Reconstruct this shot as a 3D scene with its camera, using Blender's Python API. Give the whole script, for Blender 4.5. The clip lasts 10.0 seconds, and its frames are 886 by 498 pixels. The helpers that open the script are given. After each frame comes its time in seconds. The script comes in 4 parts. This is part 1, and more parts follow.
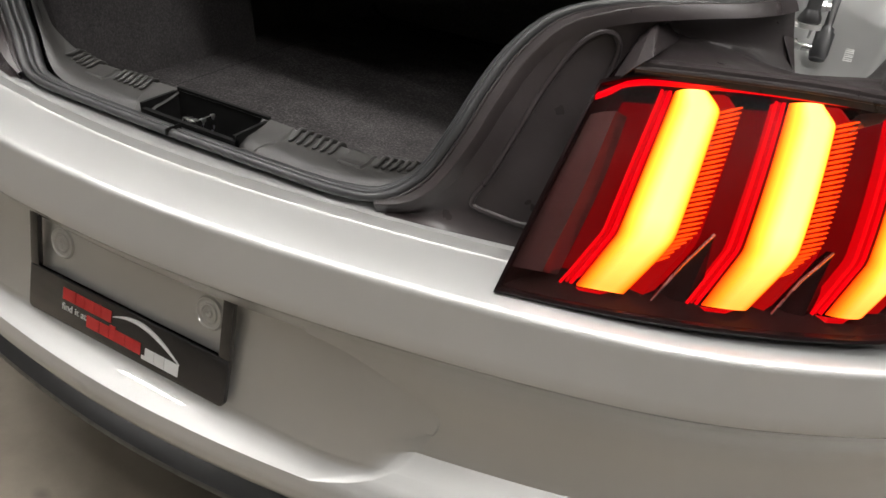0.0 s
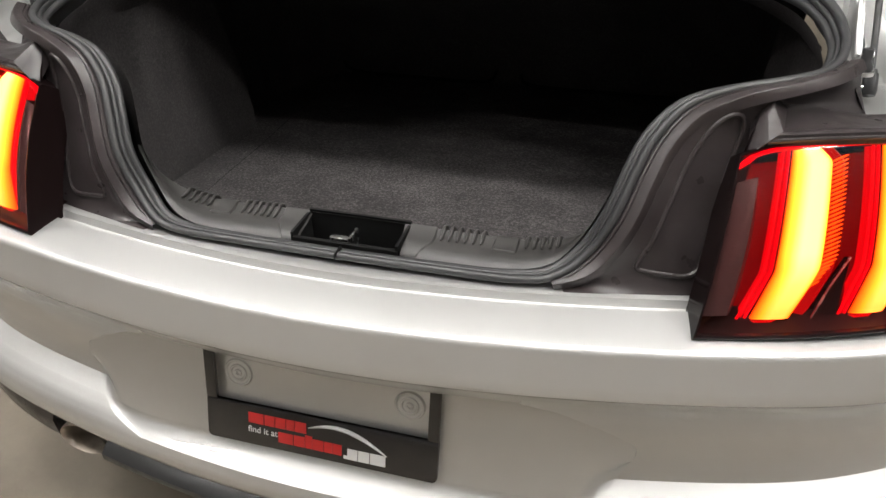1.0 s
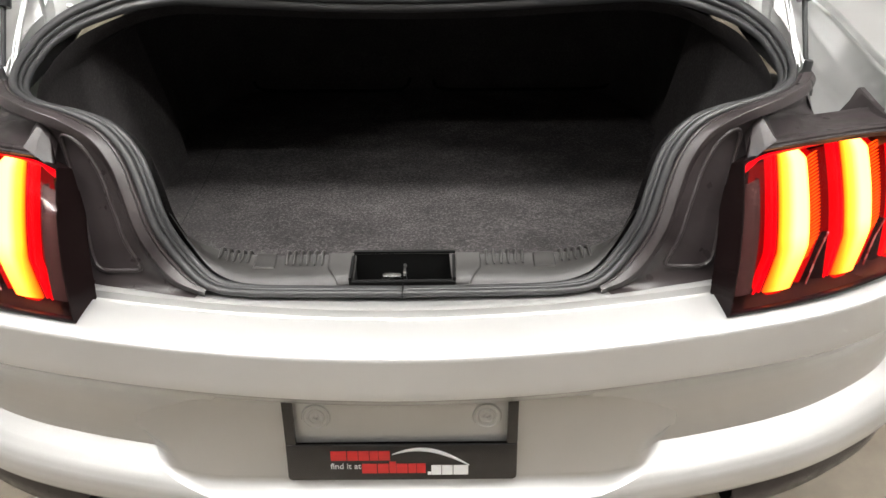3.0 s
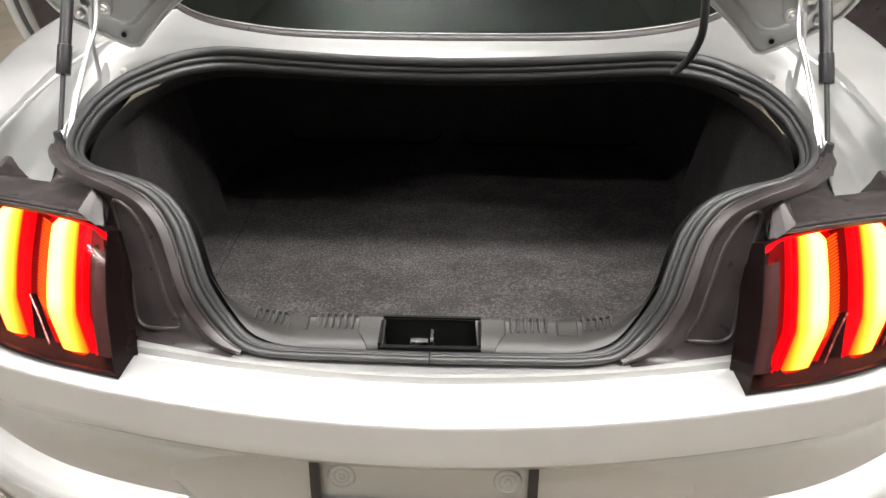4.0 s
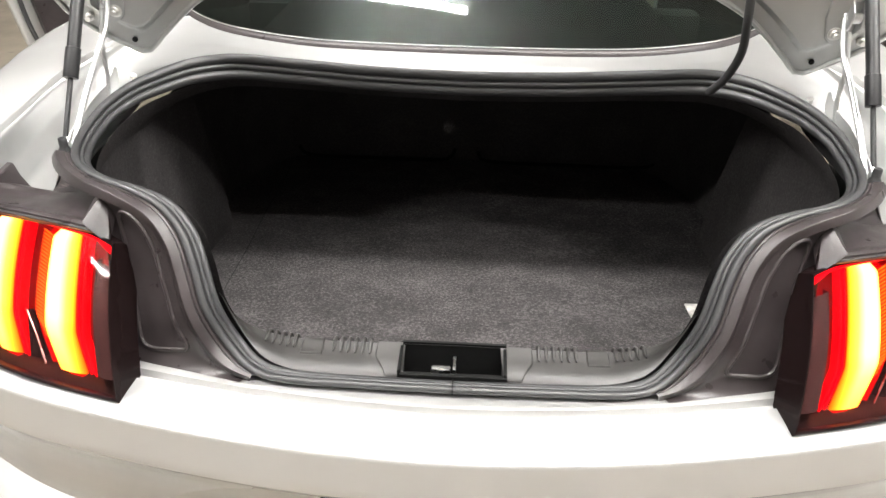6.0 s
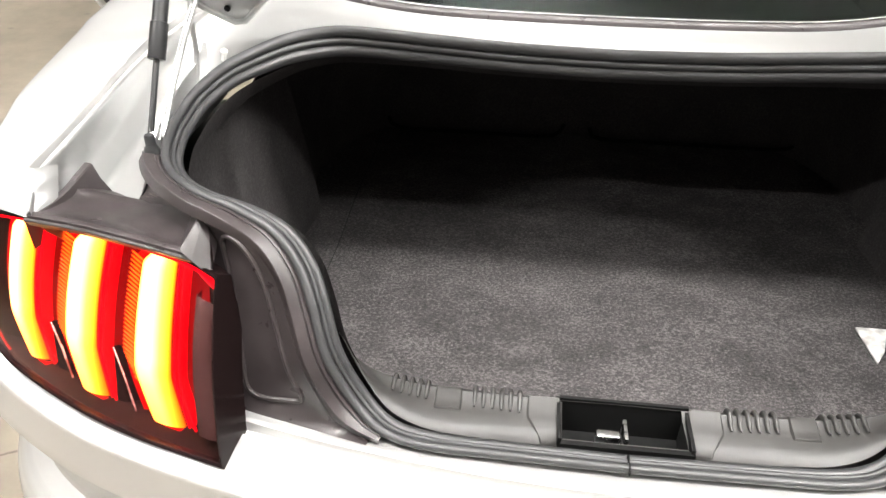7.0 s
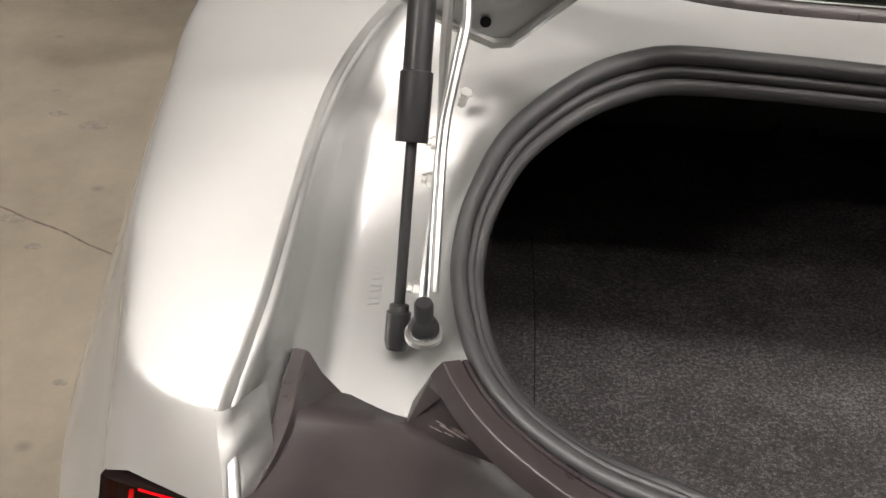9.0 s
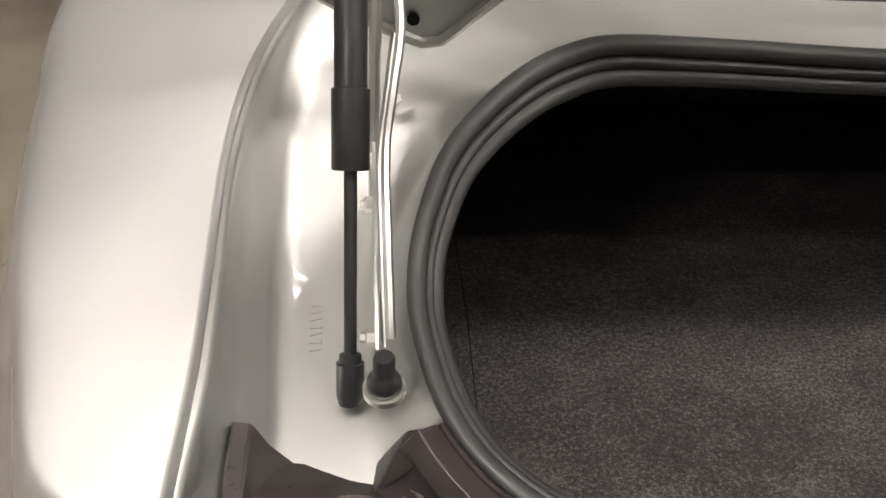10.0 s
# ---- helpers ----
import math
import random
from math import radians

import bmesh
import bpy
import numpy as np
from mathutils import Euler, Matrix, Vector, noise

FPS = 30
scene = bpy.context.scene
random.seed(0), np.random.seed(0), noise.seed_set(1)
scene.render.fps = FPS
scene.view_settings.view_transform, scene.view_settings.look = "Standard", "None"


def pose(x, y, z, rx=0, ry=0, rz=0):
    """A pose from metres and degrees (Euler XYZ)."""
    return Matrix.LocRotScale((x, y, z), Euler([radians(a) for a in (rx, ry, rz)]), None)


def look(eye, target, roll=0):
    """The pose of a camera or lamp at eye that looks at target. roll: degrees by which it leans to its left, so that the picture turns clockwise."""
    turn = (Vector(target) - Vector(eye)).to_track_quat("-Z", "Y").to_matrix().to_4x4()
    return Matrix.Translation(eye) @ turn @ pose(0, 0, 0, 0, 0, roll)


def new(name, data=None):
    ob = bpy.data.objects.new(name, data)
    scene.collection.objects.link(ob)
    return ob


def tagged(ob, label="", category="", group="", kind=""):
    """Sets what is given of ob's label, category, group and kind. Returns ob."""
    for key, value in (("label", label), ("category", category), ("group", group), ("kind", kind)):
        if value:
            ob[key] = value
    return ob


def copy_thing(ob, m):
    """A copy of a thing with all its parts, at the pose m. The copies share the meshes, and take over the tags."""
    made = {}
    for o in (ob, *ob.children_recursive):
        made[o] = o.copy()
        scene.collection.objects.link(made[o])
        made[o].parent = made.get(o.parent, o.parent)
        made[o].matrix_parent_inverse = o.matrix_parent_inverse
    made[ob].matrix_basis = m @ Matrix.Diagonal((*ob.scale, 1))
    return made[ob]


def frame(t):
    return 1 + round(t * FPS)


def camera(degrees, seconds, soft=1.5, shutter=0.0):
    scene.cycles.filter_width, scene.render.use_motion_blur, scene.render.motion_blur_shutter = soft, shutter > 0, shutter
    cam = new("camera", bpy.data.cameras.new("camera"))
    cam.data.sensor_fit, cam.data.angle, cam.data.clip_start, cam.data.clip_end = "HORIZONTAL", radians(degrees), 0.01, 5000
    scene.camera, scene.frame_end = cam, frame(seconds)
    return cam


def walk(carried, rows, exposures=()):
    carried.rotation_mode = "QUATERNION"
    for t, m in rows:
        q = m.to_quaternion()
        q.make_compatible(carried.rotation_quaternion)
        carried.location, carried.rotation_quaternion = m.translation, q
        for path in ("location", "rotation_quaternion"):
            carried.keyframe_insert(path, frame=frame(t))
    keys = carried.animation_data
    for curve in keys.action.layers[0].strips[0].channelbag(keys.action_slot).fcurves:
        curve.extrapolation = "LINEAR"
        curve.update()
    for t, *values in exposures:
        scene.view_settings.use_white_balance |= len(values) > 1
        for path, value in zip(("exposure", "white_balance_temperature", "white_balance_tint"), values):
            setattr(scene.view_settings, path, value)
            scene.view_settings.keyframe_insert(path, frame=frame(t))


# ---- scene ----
cam = camera(62.3, 10.0)
PATH = [
    (0, (0.593, -0.445, 1.129), (-0.137, 1.076, 0.054), 6.3),
    (0.3, (0.491, -0.517, 1.245), (-0.151, 1.017, 0.134), -3.9),
    (0.5, (0.451, -0.598, 1.24), (-0.13, 1.026, 0.227), -1.8),
    (0.8, (0.388, -0.596, 1.282), (-0.117, 0.988, 0.17), -1.3),
    (1, (0.333, -0.603, 1.265), (-0.139, 1.01, 0.181), -1.0),
    (1.3, (0.222, -0.559, 1.314), (-0.221, 1.016, 0.163), -4.4),
    (1.5, (0.192, -0.563, 1.298), (-0.222, 1.051, 0.192), -3.5),
    (1.7, (0.162, -0.563, 1.348), (-0.203, 1.042, 0.212), -3.4),
    (2, (0.091, -0.619, 1.349), (-0.131, 1.07, 0.302), -1.5),
    (2.2, (0.096, -0.635, 1.384), (-0.021, 1.0, 0.238), -3.2),
    (3.3, (0.046, -0.685, 1.376), (0.056, 0.952, 0.228), -0.1),
    (3.5, (0.077, -0.652, 1.406), (0.015, 0.968, 0.235), -1.2),
    (4, (0.05, -0.681, 1.443), (-0.019, 1.002, 0.364), -0.1),
    (4.5, (0.011, -0.747, 1.464), (-0.024, 0.975, 0.447), 0.6),
    (5, (0.003, -0.772, 1.467), (0.022, 0.958, 0.464), 0.7),
    (5.2, (0.003, -0.761, 1.46), (0.016, 0.97, 0.457), 0.5),
    (6.3, (0.012, -0.571, 1.405), (-0.107, 1.104, 0.317), 0.7),
    (6.5, (-0.005, -0.534, 1.403), (-0.165, 1.108, 0.271), -0.3),
    (7, (-0.141, -0.422, 1.397), (-0.313, 1.194, 0.231), 0.6),
    (7.2, (-0.243, -0.378, 1.405), (-0.379, 1.238, 0.235), 1.8),
    (7.5, (-0.295, -0.318, 1.387), (-0.458, 1.276, 0.19), 1.1),
    (7.7, (-0.322, -0.287, 1.359), (-0.501, 1.316, 0.177), 0.6),
    (8, (-0.388, -0.186, 1.356), (-0.551, 1.364, 0.103), 1.4),
    (8.4, (-0.448, -0.073, 1.336), (-0.703, 1.435, 0.047), -0.5),
    (8.5, (-0.474, -0.056, 1.325), (-0.682, 1.459, 0.035), 0.6),
    (8.8, (-0.507, -0.01, 1.329), (-0.692, 1.474, 0.001), 0.2),
    (9, (-0.539, 0.004, 1.325), (-0.638, 1.491, -0.009), 1.3),
    (9.3, (-0.567, 0.022, 1.302), (-0.53, 1.499, -0.046), 2.9),
    (9.5, (-0.579, 0.042, 1.304), (-0.475, 1.47, -0.091), 3.2),
    (9.8, (-0.591, 0.054, 1.294), (-0.371, 1.514, -0.055), 4.5),
    (10, (-0.575, 0.073, 1.314), (-0.39, 1.506, -0.068), 4.2),
]
EXPOSURES = [(0.0, 0.32, 6500, 10), (0.5, 0.5, 6500, 10), (1.0, 0.64, 6500, 10), (2.0, 1.04, 6500, 10), (3.5, 1.06, 6500, 10), (4.2, 1.28, 6500, 10), (5.0, 1.34, 6500, 10), (6.5, 1.7, 6500, 10), (7.5, 1.8, 6500, 10), (8.0, 1.56, 6500, 10), (8.5, 1.06, 6500, 11), (9.0, 0.62, 6800, 12), (10.0, 0.38, 7000, 12)]
TUBE_POWER = 112.0
# Unseen lamps: the row made denser, the two rear ones added to fill light.
LAMPS = [(-0.65 + 1.675 * k, -0.36) for k in range(-2, 5)] + [(2.7, -2.0), (-0.65, 2.7), (-4.0, -3.5)]
walk(cam, [(t, look(eye, target, roll)) for t, eye, target, roll in PATH], EXPOSURES)

# ---- world and light ----
world = bpy.data.worlds.new("world")
scene.world = world
world.use_nodes = True
world.node_tree.nodes["Background"].inputs[0].default_value = (0.9, 0.95, 1.0, 1)
world.node_tree.nodes["Background"].inputs[1].default_value = 0.02

# ---- materials ----


def material(name, base, rough=0.5, metal=0.0, coat=0.0, coat_rough=0.05, spec=0.5):
    m = bpy.data.materials.new(name)
    m.use_nodes = True
    p = m.node_tree.nodes["Principled BSDF"]
    p.inputs["Base Color"].default_value = (*base, 1)
    p.inputs["Roughness"].default_value = rough
    p.inputs["Metallic"].default_value = metal
    p.inputs["Coat Weight"].default_value = coat
    p.inputs["Coat Roughness"].default_value = coat_rough
    p.inputs["Specular IOR Level"].default_value = spec
    return m


def node(m, kind, **inputs):
    n = m.node_tree.nodes.new(kind)
    for key, value in inputs.items():
        n.inputs[key.replace("_", " ")].default_value = value
    return n


def coords(m, scale=(1, 1, 1)):
    tc = node(m, "ShaderNodeTexCoord")
    mp = node(m, "ShaderNodeMapping")
    mp.inputs["Scale"].default_value = scale
    m.node_tree.links.new(tc.outputs["Object"], mp.inputs["Vector"])
    return mp.outputs["Vector"]


def noise_to(m, scale, lo, hi, socket, detail=4.0, stretch=(1, 1, 1), from_lo=0.3, from_hi=0.7):
    """Noise mapped from lo to hi, linked to one of the shader's inputs."""
    n = node(m, "ShaderNodeTexNoise", Scale=scale, Detail=detail)
    m.node_tree.links.new(coords(m, stretch), n.inputs["Vector"])
    color = isinstance(lo, tuple)
    if color:
        r = node(m, "ShaderNodeValToRGB")
        r.color_ramp.elements[0].position, r.color_ramp.elements[1].position = from_lo, from_hi
        r.color_ramp.elements[0].color, r.color_ramp.elements[1].color = (*lo, 1), (*hi, 1)
        m.node_tree.links.new(n.outputs["Fac"], r.inputs["Fac"])
        out = r.outputs["Color"]
    else:
        r = node(m, "ShaderNodeMapRange")
        for i, v in enumerate((from_lo, from_hi, lo, hi)):
            r.inputs[i + 1].default_value = v
        m.node_tree.links.new(n.outputs["Fac"], r.inputs["Value"])
        out = r.outputs["Result"]
    m.node_tree.links.new(out, m.node_tree.nodes["Principled BSDF"].inputs[socket])
    return out


def bump(m, scale, strength, distance=0.001, detail=3.0, stretch=(1, 1, 1)):
    n = node(m, "ShaderNodeTexNoise", Scale=scale, Detail=detail)
    m.node_tree.links.new(coords(m, stretch), n.inputs["Vector"])
    b = node(m, "ShaderNodeBump", Strength=strength, Distance=distance)
    p = m.node_tree.nodes["Principled BSDF"]
    if p.inputs["Normal"].links:
        m.node_tree.links.new(p.inputs["Normal"].links[0].from_socket, b.inputs["Normal"])
    m.node_tree.links.new(n.outputs["Fac"], b.inputs["Height"])
    m.node_tree.links.new(b.outputs["Normal"], p.inputs["Normal"])


def glow(name, color, strength):
    m = material(name, (0.018, 0.001, 0.001), 0.4, spec=0.03)
    p = m.node_tree.nodes["Principled BSDF"]
    p.inputs["Emission Color"].default_value = (*color, 1)
    p.inputs["Emission Strength"].default_value = strength
    return m


PAINT = material("silver_paint", (0.55, 0.545, 0.53), 0.5, 0.92, 1.0, 0.015)
noise_to(PAINT, 3.0, (0.54, 0.54, 0.532), (0.57, 0.57, 0.562), "Base Color", 3.0)
noise_to(PAINT, 6.0, 0.54, 0.58, "Roughness", 3.0)
# Inner silver paint, base also darkened for the lid that the deck mirrors.
INNER_PAINT = material("silver_paint_inner_darkened", (0.50, 0.50, 0.49), 0.45, 0.95, 0.4, 0.03)
noise_to(INNER_PAINT, 5.0, (0.46, 0.464, 0.46), (0.53, 0.533, 0.528), "Base Color", 4.0)
noise_to(INNER_PAINT, 6.0, 0.42, 0.48, "Roughness", 3.0)
DARK = material("black_moulded_plastic", (0.016, 0.016, 0.017), 0.35)
noise_to(DARK, 60.0, 0.28, 0.45, "Roughness", 5.0)
PLASTIC = material("black_grained_plastic", (0.045, 0.043, 0.044), 0.42, spec=0.38)
noise_to(PLASTIC, 20.0, (0.019, 0.0152, 0.0156), (0.036, 0.0294, 0.0300), "Base Color", 6.0)
noise_to(PLASTIC, 35.0, 0.26, 0.44, "Roughness", 6.0)
bump(PLASTIC, 1400.0, 0.35, 0.0004)
GLOSS_BLACK = material("gloss_black_plastic", (0.012, 0.011, 0.012), 0.1, 0.0, 0.5, 0.03)
noise_to(GLOSS_BLACK, 40.0, 0.06, 0.16, "Roughness", 6.0)
LAMP_BLACK = material("lamp_black_gloss", (0.007, 0.004, 0.004), 0.22, spec=0.07)
noise_to(LAMP_BLACK, 40.0, 0.14, 0.26, "Roughness", 5.0)
RUBBER = material("black_rubber", (0.03, 0.03, 0.031), 0.42, spec=0.4)
noise_to(RUBBER, 30.0, 0.34, 0.5, "Roughness", 6.0)
bump(RUBBER, 900.0, 0.2, 0.0004)
SILL = material("grey_sill_plastic", (0.075, 0.074, 0.072), 0.48)
noise_to(SILL, 25.0, (0.020, 0.0190, 0.0180), (0.030, 0.0285, 0.0272), "Base Color", 6.0)
bump(SILL, 1200.0, 0.3, 0.0004)
CARPET = material("charcoal_carpet", (0.05, 0.05, 0.052), 0.95, spec=0.1)
FELT = material("charcoal_felt", (0.05, 0.05, 0.052), 0.95, spec=0.1)
HOLE = material("matt_black", (0.006, 0.006, 0.006), 0.8, spec=0.1)
CHROME = material("bare_steel", (0.6, 0.6, 0.6), 0.22, 1.0)
noise_to(CHROME, 60.0, 0.15, 0.35, "Roughness", 5.0)
CONCRETE = material("concrete", (0.33, 0.30, 0.26), 0.6)
WALLPAINT = material("wall_paint", (0.42, 0.41, 0.39), 0.8)
noise_to(WALLPAINT, 3.0, (0.20, 0.195, 0.185), (0.27, 0.262, 0.248), "Base Color", 8.0)
CEILING = material("white_ceiling", (0.72, 0.72, 0.70), 0.85)
noise_to(CEILING, 2.0, (0.46, 0.46, 0.45), (0.56, 0.56, 0.55), "Base Color", 8.0)
LENS_RED = glow("lit_red_lens", (1.0, 0.0, 0.006), 0.9)
LENS_STRIP = glow("lit_red_strip", (1.0, 0.0, 0.005), 0.55)
# Lamp walls and back emit in place of red light scattered between the bars.
LENS_WALL = glow("lit_red_wall", (1.0, 0.001, 0.004), 0.30)
GLOW_DIM = glow("dim_red_glow", (1.0, 0.0, 0.004), 0.10)


def bar_nodes(m):
    """Light of a bar: white-hot along its middle, orange at its edges and foot."""
    t = m.node_tree
    p = t.nodes["Principled BSDF"]
    uv = node(m, "ShaderNodeUVMap")
    sep = node(m, "ShaderNodeSeparateXYZ")
    t.links.new(uv.outputs["UV"], sep.inputs[0])
    ramp = node(m, "ShaderNodeValToRGB")
    e = ramp.color_ramp.elements
    e[0].position, e[0].color = 0.0, (0.42, 0.03, 0.0, 1)
    e[1].position, e[1].color = 1.0, (0.62, 0.14, 0.0, 1)
    for at, c in ((0.06, (0.66, 0.15, 0.005, 1)), (0.20, (0.86, 0.42, 0.03, 1)), (0.42, (1.0, 0.64, 0.16, 1)), (0.74, (1.0, 0.62, 0.15, 1)), (0.92, (0.86, 0.38, 0.03, 1))):
        ramp.color_ramp.elements.new(at).color = c
    t.links.new(sep.outputs[0], ramp.inputs["Fac"])
    foot = node(m, "ShaderNodeValToRGB")
    e = foot.color_ramp.elements
    e[0].position, e[0].color = 0.62, (1, 1, 1, 1)
    e[1].position, e[1].color = 0.97, (0.75, 0.36, 0.2, 1)
    foot.color_ramp.elements.new(0.80).color = (0.9, 0.55, 0.4, 1)
    t.links.new(sep.outputs[1], foot.inputs["Fac"])
    mul = node(m, "ShaderNodeMix")
    mul.data_type, mul.blend_type = "RGBA", "MULTIPLY"
    mul.inputs["Factor"].default_value = 1.0
    t.links.new(ramp.outputs["Color"], mul.inputs[6])
    t.links.new(foot.outputs["Color"], mul.inputs[7])
    t.links.new(mul.outputs[2], p.inputs["Emission Color"])


LED = glow("lit_led_bar", (1.0, 0.48, 0.03), 4.2)
bar_nodes(LED)
# reflector teeth emit the bars' light that they would mirror
REFLECTOR = glow("lit_reflector", (1.0, 0.085, 0.004), 1.6)
LENS_PANE = material("pale_red_lens", (1.0, 0.6, 0.58), 0.01)
LENS_PANE.node_tree.nodes["Principled BSDF"].inputs["Transmission Weight"].default_value = 1.0
LENS_PANE.node_tree.nodes["Principled BSDF"].inputs["IOR"].default_value = 1.2
BLANK = material("smoky_plastic", (0.022, 0.017, 0.017), 0.25, spec=0.3)
noise_to(BLANK, 30.0, 0.12, 0.24, "Roughness", 5.0)
TUBE = glow("fluorescent_tube", (1.0, 0.98, 0.95), TUBE_POWER)
ZINC = material("zinc_plate", (0.75, 0.74, 0.72), 0.4, 1.0)
noise_to(ZINC, 80.0, 0.32, 0.5, "Roughness", 4.0)
PLATED = material("bright_plating", (0.8, 0.79, 0.76), 0.45, 0.25)
noise_to(PLATED, 60.0, (0.35, 0.34, 0.32), (0.85, 0.84, 0.81), "Base Color", 4.0)
# Sooty steel, lightened: the beige of a reflection is put into its base colour.
SOOT_STEEL = material("sooty_steel_beige_reflection", (0.22, 0.19, 0.16), 0.5, 0.8)
noise_to(SOOT_STEEL, 30.0, (0.24, 0.21, 0.18), (0.56, 0.50, 0.43), "Base Color", 6.0)
SCUFF = material("scuffed_plastic", (0.20, 0.165, 0.16), 0.6)
JOINT = material("floor_joint_dirt", (0.07, 0.058, 0.045), 0.9)
noise_to(JOINT, 40.0, (0.045, 0.038, 0.03), (0.12, 0.10, 0.08), "Base Color", 5.0)
STAIN = material("oil_stain", (0.10, 0.088, 0.072), 0.55)
noise_to(STAIN, 60.0, (0.085, 0.074, 0.06), (0.16, 0.142, 0.118), "Base Color", 6.0)
RED_INK = material("red_print", (0.5, 0.02, 0.02), 0.4)
WHITE_INK = material("white_print", (0.7, 0.7, 0.7), 0.4)
GLASS = material("tinted_glass", (0.25, 0.36, 0.30), 0.02)
GLASS.node_tree.nodes["Principled BSDF"].inputs["Transmission Weight"].default_value = 1.0
GLASS.node_tree.nodes["Principled BSDF"].inputs["IOR"].default_value = 1.33


def carpet_nodes(m, dark, mid_tone, light):
    """Heathered fibre: dark ground, light flecks of two sizes."""
    t = m.node_tree
    p = t.nodes["Principled BSDF"]
    total = None
    for scale, detail, weight, stretch in ((11.0, 4.0, 0.22, (1.0, 1.5, 1.0)), (190.0, 3.0, 0.40, (1.0, 1.3, 1.0)), (500.0, 2.0, 0.38, (1.0, 1.2, 1.0))):
        n = node(m, "ShaderNodeTexNoise", Scale=scale, Detail=detail, Roughness=0.6)
        t.links.new(coords(m, stretch), n.inputs["Vector"])
        add = node(m, "ShaderNodeMath")
        add.operation = "MULTIPLY_ADD"
        add.inputs[1].default_value = weight
        add.inputs[2].default_value = 0.0
        t.links.new(n.outputs["Fac"], add.inputs[0])
        if total:
            t.links.new(total, add.inputs[2])
        total = add.outputs[0]
    r = node(m, "ShaderNodeValToRGB")
    e = r.color_ramp.elements
    e[0].position, e[1].position = 0.38, 0.64
    e[0].color, e[1].color = (*[dark * c for c in (1, 0.92, 0.935)], 1), (*[light * c for c in (1, 0.925, 0.93)], 1)
    mid = r.color_ramp.elements.new(0.50)
    mid.color = (*[mid_tone * c for c in (1, 0.92, 0.935)], 1)
    t.links.new(total, r.inputs["Fac"])
    t.links.new(r.outputs["Color"], p.inputs["Base Color"])
    b = node(m, "ShaderNodeBump", Strength=0.35, Distance=0.003)
    t.links.new(total, b.inputs["Height"])
    t.links.new(b.outputs["Normal"], p.inputs["Normal"])


def concrete_nodes(m):
    t = m.node_tree
    p = t.nodes["Principled BSDF"]
    big = node(m, "ShaderNodeTexNoise", Scale=1.7, Detail=10.0, Roughness=0.68)
    t.links.new(coords(m), big.inputs["Vector"])
    r = node(m, "ShaderNodeValToRGB")
    e = r.color_ramp.elements
    e[0].position, e[1].position = 0.3, 0.72
    e[0].color, e[1].color = (0.105, 0.088, 0.066, 1), (0.215, 0.184, 0.143, 1)
    t.links.new(big.outputs["Fac"], r.inputs["Fac"])
    spots = node(m, "ShaderNodeTexVoronoi", Scale=5.0, Randomness=1.0)
    t.links.new(coords(m, (1, 1.5, 1)), spots.inputs["Vector"])
    s = node(m, "ShaderNodeMapRange")
    for i, v in enumerate((0.03, 0.13, 0.45, 1.0)):
        s.inputs[i + 1].default_value = v
    t.links.new(spots.outputs["Distance"], s.inputs["Value"])
    mul = node(m, "ShaderNodeMix")
    mul.data_type, mul.blend_type = "RGBA", "MULTIPLY"
    mul.inputs["Factor"].default_value = 0.7
    t.links.new(r.outputs["Color"], mul.inputs[6])
    t.links.new(s.outputs["Result"], mul.inputs[7])
    t.links.new(mul.outputs[2], p.inputs["Base Color"])
    bump(m, 40.0, 0.15, 0.004, 8.0)


carpet_nodes(CARPET, 0.017, 0.033, 0.100)
carpet_nodes(FELT, 0.025, 0.038, 0.068)
concrete_nodes(CONCRETE)

# ---- mesh helpers ----


def spline(points, n):
    """n points along a smooth curve through the given ones, evenly by length."""
    p = [Vector(q) for q in points]
    p = [2 * p[0] - p[1]] + p + [2 * p[-1] - p[-2]]
    dense = []
    for i in range(1, len(p) - 2):
        for k in range(24):
            t = k / 24
            a, b, c, d = p[i - 1:i + 3]
            dense.append(0.5 * ((2 * b) + (c - a) * t + (2 * a - 5 * b + 4 * c - d) * t * t + (3 * b - a - 3 * c + d) * t ** 3))
    dense.append(p[-2])
    run = [0.0]
    for a, b in zip(dense, dense[1:]):
        run.append(run[-1] + (b - a).length)
    out, j = [], 0
    for k in range(n):
        s = run[-1] * k / (n - 1)
        while j < len(run) - 2 and run[j + 1] < s:
            j += 1
        f = (s - run[j]) / max(run[j + 1] - run[j], 1e-9)
        out.append(dense[j].lerp(dense[j + 1], min(max(f, 0), 1)))
    return out


def along(table, x):
    """Smooth value at x from rows (x, value)."""
    if x <= table[0][0]:
        return table[0][1]
    for (a, u), (b, v) in zip(table, table[1:]):
        if x <= b:
            t = (x - a) / (b - a)
            return u + (v - u) * t
    return table[-1][1]


def link(name, bm, mat, parent=None, label="", smooth=True, angle=40):
    bmesh.ops.remove_doubles(bm, verts=bm.verts, dist=1e-6)
    bmesh.ops.recalc_face_normals(bm, faces=bm.faces)
    me = bpy.data.meshes.new(name)
    for f in bm.faces:
        f.smooth = smooth
    if smooth and angle < 180:
        for e in bm.edges:
            if len(e.link_faces) == 2 and e.calc_face_angle(0) > radians(angle):
                e.smooth = False
    bm.to_mesh(me)
    bm.free()
    if mat:
        me.materials.append(mat)
    ob = new(name, me)
    if parent:
        ob.parent = parent
    if label:
        tagged(ob, label)
    return ob


def part(name, bm, mat, parent, label="", smooth=True, angle=40):
    return link(name, bm, mat, parent, label, smooth, angle)


